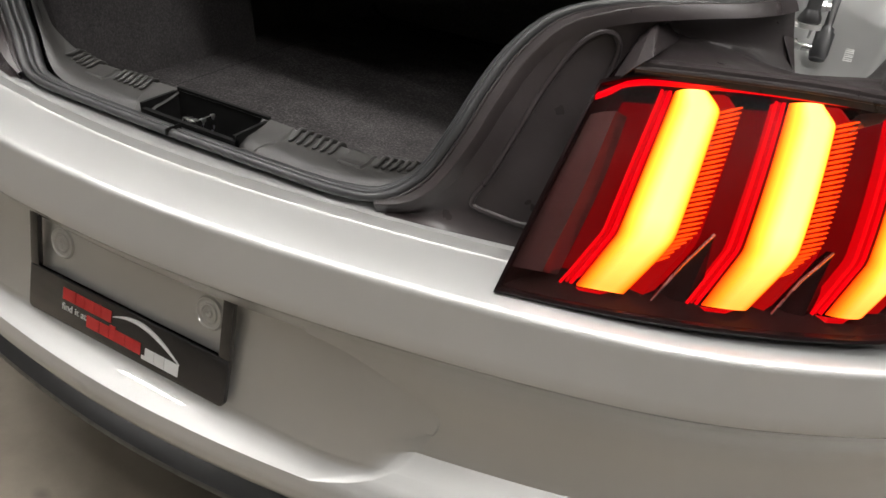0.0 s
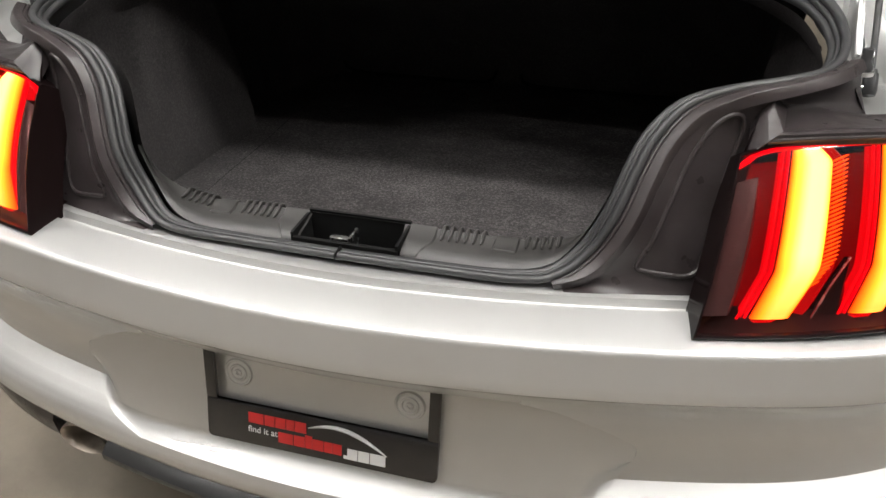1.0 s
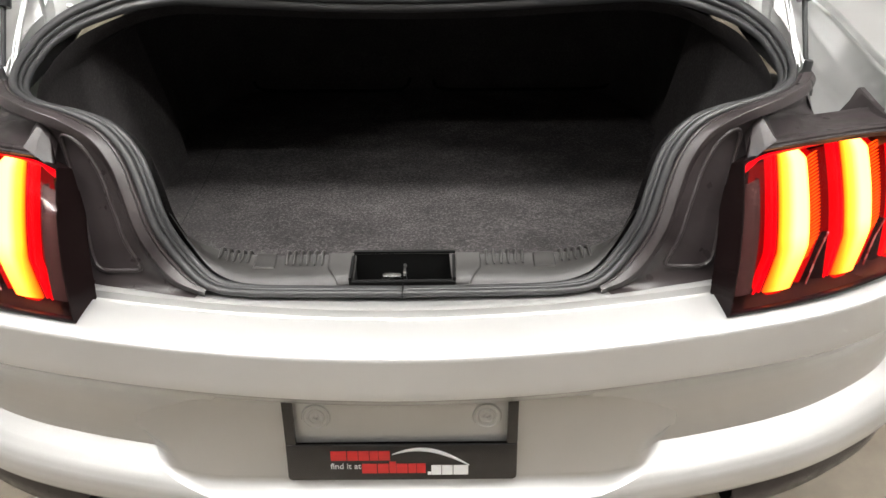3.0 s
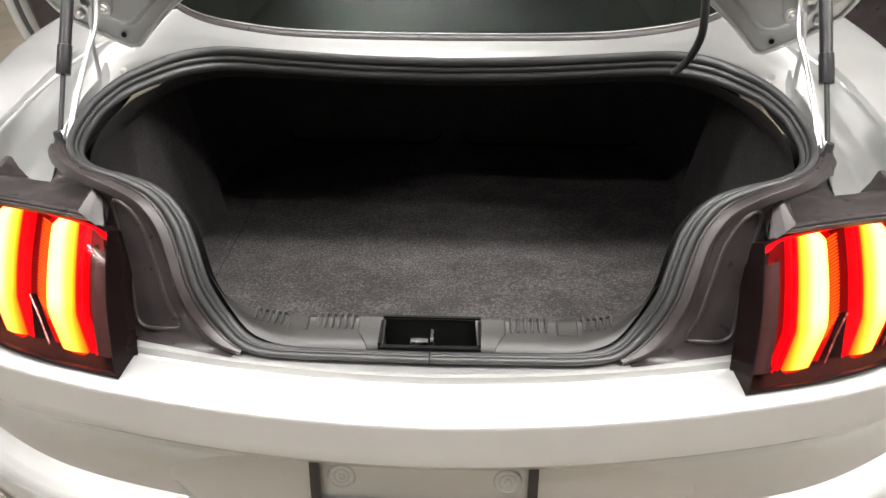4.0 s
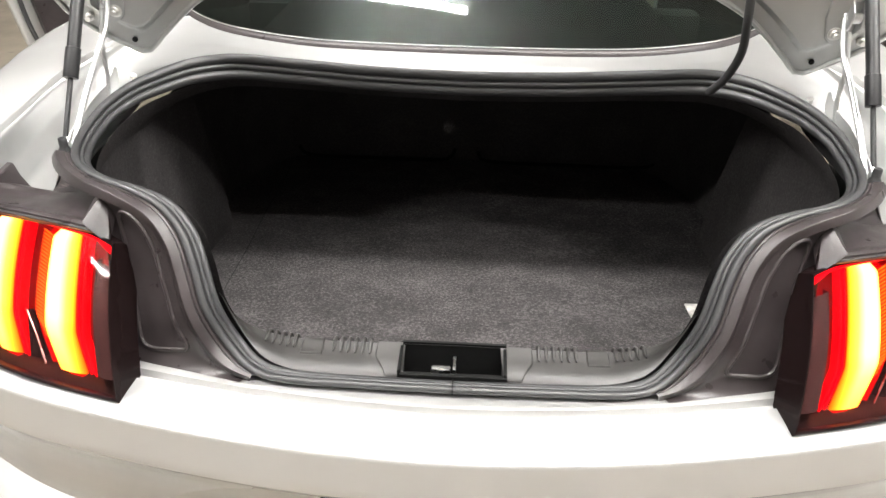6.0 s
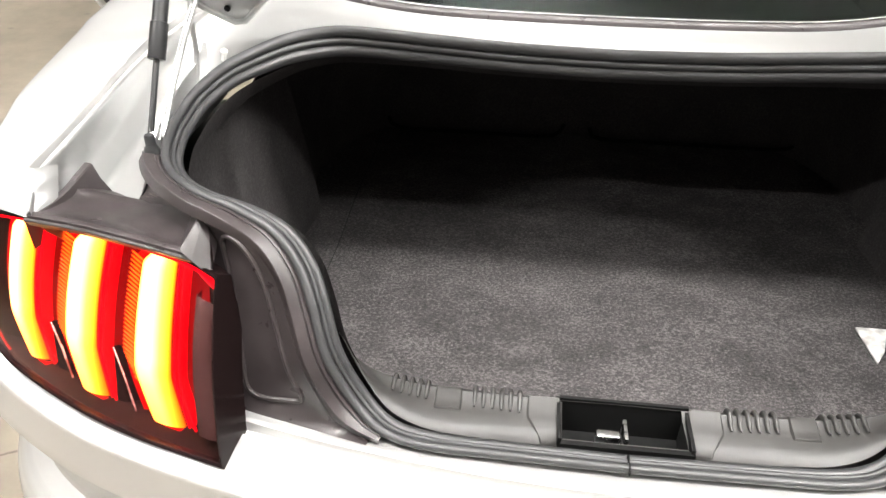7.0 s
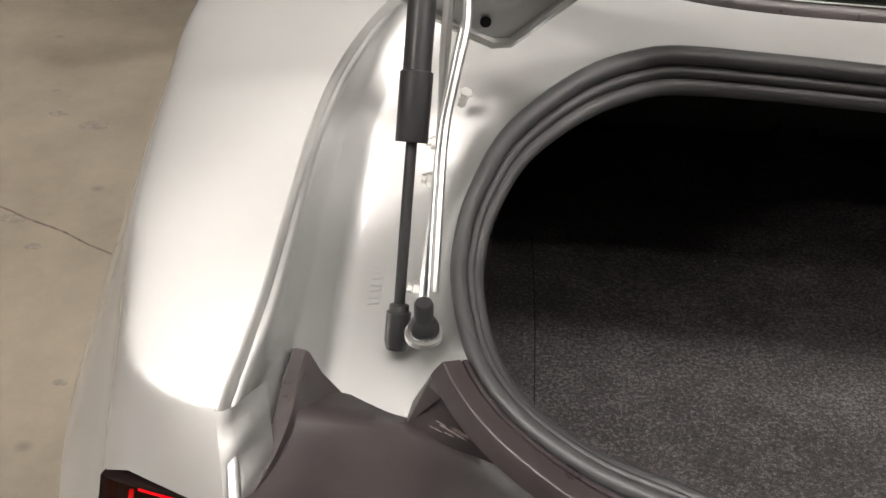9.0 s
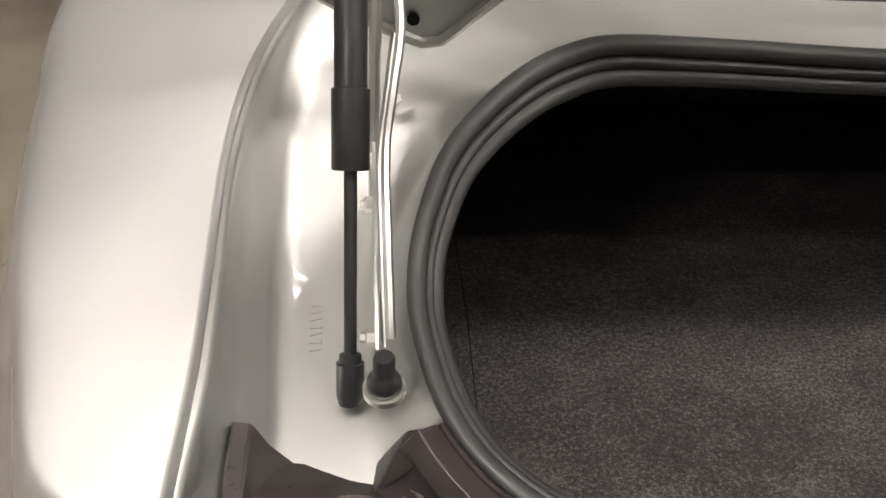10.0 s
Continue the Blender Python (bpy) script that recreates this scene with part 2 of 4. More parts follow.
def sheet(rows, closed=False, thick=0.0, way=None):
    """A grid of quads through rows of points; with thick, a second skin offset the given way (or along the normals) and closed edges."""
    bm = bmesh.new()
    grid = [[bm.verts.new(p) for p in row] for row in rows]
    n = len(rows[0])
    for a, b in zip(grid, grid[1:]):
        for i in range(n if closed else n - 1):
            q = (a[i], a[(i + 1) % n], b[(i + 1) % n], b[i])
            if len({tuple(round(c, 6) for c in v.co) for v in q}) == 4:
                bm.faces.new(q)
            else:
                u = []
                for v in q:
                    if all((v.co - w.co).length > 1e-6 for w in u):
                        u.append(v)
                if len(u) == 3:
                    bm.faces.new(u)
    if thick:
        bmesh.ops.recalc_face_normals(bm, faces=bm.faces)
        if way is not None:
            ex = bmesh.ops.extrude_face_region(bm, geom=bm.faces[:])
            for g in ex["geom"]:
                if isinstance(g, bmesh.types.BMVert):
                    g.co += Vector(way) * thick
        else:
            bmesh.ops.solidify(bm, geom=bm.faces[:], thickness=thick)
    return bm


def tube(points, radius, sides=10, cap=True):
    """A round rod through points; radius a number or one for each point."""
    pts = [Vector(p) for p in points]
    rad = radius if isinstance(radius, (list, tuple)) else [radius] * len(pts)
    bm = bmesh.new()
    rings, up = [], None
    for i, p in enumerate(pts):
        d = (pts[min(i + 1, len(pts) - 1)] - pts[max(i - 1, 0)]).normalized()
        if up is None:
            up = d.orthogonal().normalized()
        up = (up - d * up.dot(d)).normalized()
        side = d.cross(up)
        rings.append([bm.verts.new(p + (up * math.cos(a) + side * math.sin(a)) * rad[i]) for a in [2 * math.pi * k / sides for k in range(sides)]])
    for a, b in zip(rings, rings[1:]):
        for k in range(sides):
            bm.faces.new((a[k], a[(k + 1) % sides], b[(k + 1) % sides], b[k]))
    if cap:
        bm.faces.new(rings[0][::-1])
        bm.faces.new(rings[-1])
    return bm


def lathe(profile, origin, axis, sides=24):
    """Turned solid: profile of (distance along the axis, radius)."""
    o, d = Vector(origin), Vector(axis).normalized()
    up = d.orthogonal().normalized()
    side = d.cross(up)
    bm = bmesh.new()
    rings = [[bm.verts.new(o + d * a + (up * math.cos(t) + side * math.sin(t)) * max(r, 1e-4)) for t in [2 * math.pi * k / sides for k in range(sides)]] for a, r in profile]
    for a, b in zip(rings, rings[1:]):
        for k in range(sides):
            bm.faces.new((a[k], a[(k + 1) % sides], b[(k + 1) % sides], b[k]))
    bm.faces.new(rings[0][::-1])
    bm.faces.new(rings[-1])
    return bm


def hull(points):
    bm = bmesh.new()
    for p in points:
        bm.verts.new(p)
    bmesh.ops.convex_hull(bm, input=bm.verts[:])
    bmesh.ops.bevel(bm, geom=bm.edges[:], offset=0.0015, segments=2, profile=0.6, affect="EDGES", clamp_overlap=True)
    return bm


def slab(outline, way, thick, bevel=0.0):
    """A flat outline given a thickness, with a bevel."""
    bm = bmesh.new()
    f = bm.faces.new([bm.verts.new(p) for p in outline])
    ex = bmesh.ops.extrude_face_region(bm, geom=[f])
    for g in ex["geom"]:
        if isinstance(g, bmesh.types.BMVert):
            g.co += Vector(way).normalized() * thick
    bmesh.ops.recalc_face_normals(bm, faces=bm.faces)
    if bevel:
        bmesh.ops.bevel(bm, geom=bm.edges[:], offset=bevel, segments=2, profile=0.6, affect="EDGES", clamp_overlap=True)
    return bm


def box(lo, hi, bevel=0.0):
    (x0, y0, z0), (x1, y1, z1) = lo, hi
    return slab([(x0, y0, z0), (x1, y0, z0), (x1, y1, z0), (x0, y1, z0)], (0, 0, 1), z1 - z0, bevel)


def merged(*bms):
    out = bmesh.new()
    for b in bms:
        me = bpy.data.meshes.new("tmp")
        b.to_mesh(me)
        b.free()
        out.from_mesh(me)
        bpy.data.meshes.remove(me)
    return out


def mirror(points, s):
    return [Vector((p[0] * s, p[1], p[2])) for p in points]


# ---- the workshop ----
ROOM = (-8.0, 8.0, -7.5, 10.0, 5.75)
x0, x1, y0, y1, H = ROOM
LAMP_Z = 5.2
floor = link("floor", sheet([[(x, y, -0.0) for x in (x0, x1)] for y in (y0, y1)], thick=0.1, way=(0, 0, -1)), CONCRETE, smooth=False)
tagged(floor, "worn beige concrete workshop floor with cracks and stains", "floor", kind="structure")
for nm, lo, hi in (("wall_west", (x0 - 0.2, y0 - 0.2, 0), (x0, y1 + 0.2, H)), ("wall_east", (x1, y0 - 0.2, 0), (x1 + 0.2, y1 + 0.2, H)),
                   ("wall_south", (x0, y0 - 0.2, 0), (x1, y0, H)), ("wall_north", (x0, y1, 0), (x1, y1 + 0.2, H))):
    tagged(link(nm, box(lo, hi), WALLPAINT, smooth=False), "plain grey painted workshop wall", "wall", kind="structure")
panels = [box((x0, y0, H + 0.02), (x1, y1, H + 0.2))]
for i in range(13):
    for j in range(7):
        xa, ya = x0 + 0.2 + 1.2 * i, y0 + 0.35 + 2.4 * j
        panels.append(box((xa + 0.012, ya + 0.012, H), (xa + 1.188, ya + 2.388, H + 0.019)))
tagged(link("ceiling", merged(*panels), CEILING, smooth=False), "white panelled workshop ceiling with open joints", "ceiling", kind="structure")


def ceiling_lamp(x, y):
    lamp = tagged(new("ceiling_lamp"), "white twin-tube fluorescent ceiling lamp out of view, some added as fill", "ceiling lamp", "workshop ceiling lamps")
    part("housing", box((-0.65, -0.05, -0.05), (0.65, 0.05, -0.0), 0.004), CEILING, lamp)
    # hung low so that the ceiling catches and spreads the added light
    for dx in (-0.45, 0.45):
        part("hanger", tube([(dx, 0, -0.002), (dx, 0, H - LAMP_Z)], 0.006, 6), CHROME, lamp)
    for dy in (-0.075, 0.075):
        part("tube", tube([(-0.6, dy, -0.085), (0.6, dy, -0.085)], 0.03, 10), TUBE, lamp)
    lamp.matrix_basis = pose(x, y, LAMP_Z, 0, 0, -8)
    return lamp


first = None
for x, y in LAMPS:
    if first is None:
        first = ceiling_lamp(x, y)
    else:
        copy_thing(first, pose(x, y, LAMP_Z, 0, 0, -8))

# joints and stains of the floor, a millimetre or two proud
rng = random.Random(4)
for nm, a, b in (("floor_joint_1", Vector((-4.6, 2.66, 0.0015)), Vector((-1.0, 1.155, 0.0015))), ("floor_joint_2", Vector((-1.75, 0.165, 0.0015)), Vector((-0.75, 0.995, 0.0015)))):
    side = (b - a).cross(Vector((0, 0, 1))).normalized()
    line = [a.lerp(b, k / 160) + side * 0.004 * (math.sin(k * 0.23) + 0.6 * math.sin(k * 0.71 + 1)) for k in range(161)]
    rows = [[p - side * (0.0022 + 0.0022 * rng.random()), p + side * (0.0022 + 0.0022 * rng.random())] for p in line]
    tagged(link(nm, sheet(rows), JOINT), "thin dirty joint in the concrete floor", "floor joint", kind="structure")
for x, y, r in ((-1.847, 1.487, 0.022), (-1.733, 1.38, 0.013), (-2.055, 2.169, 0.012), (-1.98, 2.03, 0.018), (-1.83, 1.97, 0.028), (-1.62, 0.72, 0.012), (-1.45, 0.95, 0.009), (-1.9, 0.9, 0.011), (-2.3, 1.2, 0.014)):
    ring = [Vector((x + r * (1 + 0.5 * rng.random()) * math.cos(t) * 1.5, y + r * (0.7 + 0.6 * rng.random()) * math.sin(t), 0.0012)) for t in [2 * math.pi * k / 18 for k in range(18)]]
    bm = bmesh.new()
    bm.faces.new([bm.verts.new(p) for p in ring])
    tagged(link("floor_stain", bm, STAIN), "small dark oil stain on the concrete floor", "stain", kind="structure")

# ---- the car ----
car = tagged(new("car"), "silver two-door coupe with open boot and lit tail lamps", "car")

# rear bumper: plan curve of its rear edge, and the section hung on it
PLAN = [(0.0, -0.050), (0.2, -0.038), (0.4, -0.006), (0.57, 0.036), (0.68, 0.085), (0.785, 0.152), (0.855, 0.245), (0.895, 0.368), (0.917, 0.52), (0.93, 0.75), (0.935, 1.1)]
plan = spline([(-x, y, 0) for x, y in PLAN[:0:-1]] + [(x, y, 0) for x, y in PLAN], 241)

for _ in range(12):
    plan = plan[:1] + [(plan[i - 1] + plan[i] * 2 + plan[i + 1]) / 4 for i in range(1, 240)] + plan[-1:]


def plan_normal(i):
    d = plan[min(i + 1, 240)] - plan[max(i - 1, 0)]
    return Vector((d.y, -d.x, 0)).normalized()


# section: (inset from the rear edge, height)
TOP = [(0.135, 0.766), (0.104, 0.770), (0.0995, 0.7755), (0.0935, 0.7755), (0.0895, 0.7665), (0.0845, 0.7655), (0.0815, 0.7695), (0.060, 0.7688), (0.036, 0.7668), (0.022, 0.7653), (0.0190, 0.7646),
       (0.0165, 0.7630), (0.0146, 0.7600), (0.0138, 0.7570), (0.0088, 0.7370), (0.0042, 0.7220), (0.0010, 0.7112), (0.0012, 0.7075), (0.0040, 0.7040)]
LOW = [(0.0096, 0.698), (0.0210, 0.680), (0.0320, 0.655), (0.0395, 0.625), (0.0425, 0.595), (0.0420, 0.570), (0.040, 0.552), (0.038, 0.544), (0.030, 0.538), (0.016, 0.528), (0.002, 0.516), (-0.008, 0.503), (-0.013, 0.488), (-0.013, 0.475), (-0.008, 0.462), (0.006, 0.448), (0.03, 0.442)]


def smooth_step(a, b, x):
    t = min(max((x - a) / (b - a), 0), 1)
    return t * t * (3 - 2 * t)


def plan_at(x):
    """Rear edge of the bumper at x, with its outward normal."""
    i = min(range(239), key=lambda k: abs((plan[k].x + plan[k + 1].x) / 2 - x))
    t = (x - plan[i].x) / (plan[i + 1].x - plan[i].x)
    return plan[i].lerp(plan[i + 1], t), (plan_normal(i) * (1 - t) + plan_normal(i + 1) * t).normalized()


POCKET = [(0.497, 0.24), (0.503, 0.272), (0.510, 0.305), (0.520, 0.336), (0.530, 0.356), (0.545, 0.370), (0.563, 0.380), (0.580, 0.389), (0.592, 0.391), (0.600, 0.386), (0.610, 0.371), (0.625, 0.345), (0.638, 0.322), (0.652, 0.298), (0.662, 0.272), (0.668, 0.250), (0.674, 0.25)]


def pocket_y(x, z):
    """Face of the number plate's recess."""
    return along([(0.530, -0.0235), (0.62, 0.0), (0.668, 0.010)], z) + 0.09 * x * x * (1 + 2 * smooth_step(0.25, 0.4, abs(x)))


dense = [TOP[-1]]
for (a, z), (b, w) in zip([TOP[-1]] + LOW, LOW):
    dense += [(a + (b - a) * k / 3, z + (w - z) * k / 3) for k in (1, 2, 3)]
dense += [(along([(w, a) for a, w in sorted(LOW, key=lambda q: q[1])], z), z) for z in (0.669, 0.667, 0.532, 0.529)]
dense.sort(key=lambda q: -q[1])
U = sorted({round(k / 24, 4) for k in range(25)} | {0.9, 0.97, 0.985, 0.9955, 1.006, 1.02})
U += [1 + k / 10 for k in range(1, 11)]
U = [-u for u in U[:0:-1]] + U


def bumper_point(u, a, z, low):
    half_w = along(POCKET, z) if low else 0.25
    x = math.copysign(half_w * abs(u) if abs(u) <= 1 else half_w + (0.50 - half_w) * (abs(u) - 1), u)
    p, n = plan_at(x)
    q = p - n * a + Vector((0, 0, z))
    if low and 0.497 < z < 0.674 and abs(u) < 1:
        ramp = along([(0.56, 0.10), (0.578, 0.005)], z)
        f = min((1 - abs(u)) / ramp, (z - 0.503) / 0.026, (0.672 - z) / 0.004)
        f = min(max(f, 0), 1)
        q.y += (pocket_y(q.x, z) - q.y) * f
    return q


wide_i = [i for i, p in enumerate(plan) if abs(p.x) > 0.50]


def outer_point(i, a, z, k):
    p, n = plan[i], plan_normal(i)
    w = smooth_step(0.748, 0.790, abs(p.x))
    if k is not None:
        f = 1 - k / (len(TOP) - 1)
        a, z = a + (0.0300 * f * f - a) * w, z + (0.7045 + 0.134 * f - z) * w
    return p - n * a + Vector((0, 0, z))


def bumper_row(a, z, k=None):
    left = [outer_point(i, a, z, k) for i in wide_i if plan[i].x < 0]
    right = [outer_point(i, a, z, k) for i in wide_i if plan[i].x > 0]
    return left + [bumper_point(u, a, z, k is None) for u in U] + right


rows = [bumper_row(a, z, k) for k, (a, z) in enumerate(TOP)] + [bumper_row(a, z) for a, z in dense]
bumper = part("rear_bumper", sheet(rows), PAINT, car, "silver metallic painted rear bumper", angle=32)

# lower black valance: a lip in the middle, a piece beside each exhaust
VALANCE = ((0.030, 0.444), (0.016, 0.436), (0.004, 0.428), (-0.004, 0.420), (-0.004, 0.412), (0.006, 0.398), (0.05, 0.372), (0.12, 0.34), (0.4, 0.30))
rows = []
for a, z in VALANCE:
    rows.append([p - plan_normal(i) * a + Vector((0, 0, z)) for i, p in enumerate(plan) if abs(p.x) < 0.375])
part("lower_valance", sheet(rows, thick=-0.004), DARK, car, "black plastic lower valance under the bumper")
for s in (-1, 1):
    rows = []
    for a, z in ((0.03, 0.445), (0.012, 0.438), (0.006, 0.425), (0.008, 0.395), (0.03, 0.372), (0.09, 0.355)):
        rows.append([p - plan_normal(i) * a + Vector((0, 0, z)) for i, p in enumerate(plan) if 0.478 < p.x * s < 0.9 and p.y < 0.5])
    part("valance_end", sheet(rows, thick=-0.004), PLASTIC, car, "dark grey plastic valance end beside the exhaust")
rows = [[p - plan_normal(i) * a + Vector((0, 0, z)) for i, p in enumerate(plan) if 0.35 < abs(p.x) < 0.60 and p.x < 0] for a, z in ((0.03, 0.443), (0.10, 0.445), (0.30, 0.40))]
part("bumper_return", sheet(rows), PLASTIC, car)
part("bumper_return", sheet([mirror(r, -1) for r in rows]), PLASTIC, car)
part("underbody", box((-0.66, 0.3, 0.2), (0.66, 4.2, 0.38), 0.02), HOLE, car)
xs = [-1 + k / 10 for k in range(21)]
hood = [[(u * along([(3.3, 0.72), (4.0, 0.78), (4.5, 0.70)], y), y + 0.12 * (1 - u * u) * (y > 4.4), along([(3.3, 1.0), (3.9, 0.95), (4.4, 0.84), (4.6, 0.74)], y) + 0.03 * (1 - u * u)) for u in xs] for y in (3.3, 3.5, 3.7, 3.9, 4.1, 4.3, 4.45, 4.58)]
part("hood", sheet(hood, thick=-0.004), PAINT, car, "silver hood")
part("front_bumper", sheet([[(u * w, 4.60 + 0.14 * (1 - u * u) + d, z) for u in xs] for w, d, z in ((0.70, 0.0, 0.73), (0.80, 0.04, 0.62), (0.84, 0.03, 0.45), (0.82, -0.03, 0.25))], thick=-0.004), PAINT, car, "silver front bumper")
part("windscreen", sheet([[(u * w, y, z + 0.04 * (1 - u * u)) for u in xs] for w, y, z in ((0.56, 2.66, 1.325), (0.62, 2.95, 1.20), (0.70, 3.32, 1.01))], thick=-0.004), GLASS, car, "tinted windscreen")
for s in (-1, 1):
    fender = []
    for x, z in ((0.0, 0.0), (0.07, -0.03), (0.12, -0.14), (0.13, -0.30), (0.12, -0.42)):
        fender.append([(s * (along([(3.3, 0.72), (4.0, 0.78), (4.5, 0.70)], y) + x), y, max(along([(3.3, 1.0), (3.9, 0.95), (4.4, 0.84), (4.6, 0.74)], y) + z, 0.3 + 0.38 * max(0, 1 - ((y - 3.74) / 0.37) ** 2) ** 0.5)) for y in [3.3 + 0.05 * k for k in range(26)]])
    part("front_fender", sheet(fender), PAINT, car, "silver front fender")
    part("rocker", box((s * 0.87 - 0.06, 1.42, 0.22), (s * 0.87 + 0.04, 3.38, 0.40), 0.02), PAINT, car)
    part("roof_pillar", tube(spline([(s * 0.60, 2.64, 1.31), (s * 0.66, 3.0, 1.16), (s * 0.73, 3.34, 1.0)], 10), 0.03, 8), PAINT, car)
for s in (-1, 1):
    oval = [(s * 0.437 + 0.042 * math.cos(t), 0.404 + 0.030 * math.sin(t)) for t in [2 * math.pi * k / 28 for k in range(28)]]
    rws = []
    for g, y in ((0.80, 0.20), (0.88, 0.02), (0.92, 0.012), (0.97, 0.010), (1.0, 0.014), (1.0, 0.24)):
        rws.append([Vector((s * 0.437 + (x - s * 0.437) * g, y, 0.404 + (z - 0.404) * g)) for x, z in oval])
    tip = part("exhaust_tip", sheet(rws, closed=True), SOOT_STEEL, car, "oval sooty steel exhaust tip with a beige reflection in its colour")
    part("exhaust_pipe", tube([(s * 0.437, 0.16, 0.40), (s * 0.437, 0.5, 0.36), (s * 0.42, 0.9, 0.32)], 0.030, 14), SOOT_STEEL, tip)

for s in (-1, 1):
    for wy in (1.02, 3.74):
        wheel = part("wheel", lathe([(-0.11, 0.20), (-0.125, 0.24), (-0.125, 0.31), (-0.11, 0.335), (-0.05, 0.342), (0.05, 0.342), (0.11, 0.335), (0.125, 0.31), (0.125, 0.24), (0.11, 0.20)], (s * 0.79, wy, 0.341), (1, 0, 0), 48), RUBBER, car, "black tyre on a dark rim")
        part("rim", lathe([(-0.09, 0.05), (-0.09, 0.205), (0.09, 0.205), (0.09, 0.05)], (s * 0.79, wy, 0.341), (1, 0, 0), 32), PLASTIC, wheel)

# number plate frame and the bare holder behind it
frame_thing = part("plate_frame", merged(
    slab([(-0.1565, -0.0255, 0.534), (0.1465, -0.0255, 0.534), (0.1508, -0.0250, 0.536), (0.1525, -0.0239, 0.540), (0.1525, -0.0105, 0.590), (-0.1625, -0.0105, 0.590), (-0.1625, -0.0239, 0.540), (-0.1608, -0.0250, 0.536)], (0, -1, 0.2), 0.007, 0.002),
    slab([(-0.1625, -0.0105, 0.590), (-0.1475, -0.0105, 0.590), (-0.1485, 0.0045, 0.664), (-0.1625, 0.0045, 0.664)], (0, -1, 0.2), 0.007, 0.002),
    slab([(0.1375, -0.0105, 0.590), (0.1525, -0.0105, 0.590), (0.1525, 0.0045, 0.664), (0.1385, 0.0045, 0.664)], (0, -1, 0.2), 0.007, 0.002)), GLOSS_BLACK, car, "black dealer number plate frame on the bumper")


def plate_point(x, z, out):
    return Vector((x, -0.0255 + (z - 0.534) * 0.268 - out, z + out * 0.2))


def print_bar(name, xa, za, xb, zb, mat, slant=0.0):
    part(name, slab([plate_point(xa, za, 0.0068), plate_point(xb, za, 0.0068), plate_point(xb + slant, zb, 0.0068), plate_point(xa + slant, zb, 0.0068)], (0, -1, 0.2), 0.001), mat, frame_thing)


def word_bars(name, xa, za, xb, zb, mat, widths):
    """A word as a row of plain bars."""
    x, total = xa, sum(w for w, h in widths)
    for w, h in widths:
        step = (xb - xa) * w / total
        print_bar(name, x, za, x + step * 0.93, za + (zb - za) * h, mat)
        x += step


word_bars("red_bar", -0.102, 0.566, -0.020, 0.582, RED_INK, ((1.5, 0.9), (1, 0.9), (1, 0.9), (0.8, 0.9), (1.1, 0.9)))
word_bars("red_bar", -0.060, 0.546, 0.028, 0.562, RED_INK, ((1.5, 0.9), (1.1, 0.9), (0.7, 1.1), (1.1, 0.9), (0.8, 0.9), (0.9, 0.9)))
word_bars("white_bar", 0.030, 0.543, 0.087, 0.560, WHITE_INK, ((0.35, 0.25), (1, 0.85), (1.1, 0.85), (1.5, 0.85)))
arc = [plate_point(-0.018 + 0.105 * t, 0.566 + 0.020 * math.sin(math.pi * (0.15 + 0.85 * t)) - 0.008 * t, 0.0078) for t in [k / 16 for k in range(17)]]
part("white_arc", tube(arc, [0.0006 + 0.0022 * math.sin(math.pi * k / 16) for k in range(17)], 6), WHITE_INK, frame_thing)
words = bpy.data.curves.new("small_words", "FONT")
words.body, words.size, words.extrude = "find it at", 0.0125, 0.0004
tmp = new("tmp_words", words)
tmp.matrix_basis = Matrix.Translation(plate_point(-0.103, 0.553, 0.0074)) @ pose(0, 0, 0, 75, 0, 0)
bpy.context.view_layer.update()
me = bpy.data.meshes.new_from_object(tmp.evaluated_get(bpy.context.evaluated_depsgraph_get()))
me.transform(tmp.matrix_world)
me.name = "small_words"
bpy.data.objects.remove(tmp)
me.materials.clear()
me.materials.append(WHITE_INK)
new("small_words", me).parent = frame_thing


def ring_boss(x):
    """Pressed concentric rings round a plate screw."""
    c, d = Vector((x, pocket_y(x, 0.626) - 0.0011, 0.626)), Vector((0, -1, 0.24)).normalized()
    prof = []
    for r, h in ((0.0, 0.0005), (0.0020, 0.0005), (0.0030, 0.0022), (0.0042, 0.0022), (0.0052, 0.0005), (0.0085, 0.0005), (0.0096, 0.0021), (0.0113, 0.0021), (0.0124, 0.0004), (0.0158, 0.0004), (0.0170, 0.0020), (0.0186, 0.0020), (0.0205, -0.002)):
        prof.append((h, r))
    return part("screw_boss", lathe(prof, c, d, 32), PAINT, bumper, "pressed round screw boss")


ring_boss(-0.120)
ring_boss(0.111)

# boot seal path: half loop from the rear middle to the front middle
SEAL = [(0.0, 0.071, 0.776), (0.130, 0.073, 0.776), (0.216, 0.076, 0.776), (0.264, 0.089, 0.779), (0.300, 0.108, 0.806), (0.3255, 0.119, 0.853), (0.342, 0.142, 0.901), (0.357, 0.162, 0.934),
        (0.384, 0.179, 0.964), (0.426, 0.194, 0.980), (0.4755, 0.211, 0.988), (0.517, 0.243, 0.990), (0.542, 0.281, 0.993), (0.555, 0.329, 1.000), (0.557, 0.365, 1.006), (0.551, 0.404, 1.018),
        (0.532, 0.459, 1.031), (0.5025, 0.504, 1.039), (0.466, 0.542, 1.046), (0.4285, 0.571, 1.047), (0.385, 0.593, 1.044), (0.30, 0.605, 1.036), (0.15, 0.607, 1.027), (0.0, 0.609, 1.023)]
half = spline(SEAL, 121)
loop = half + mirror(half[-2:0:-1], -1)
NL = len(loop)


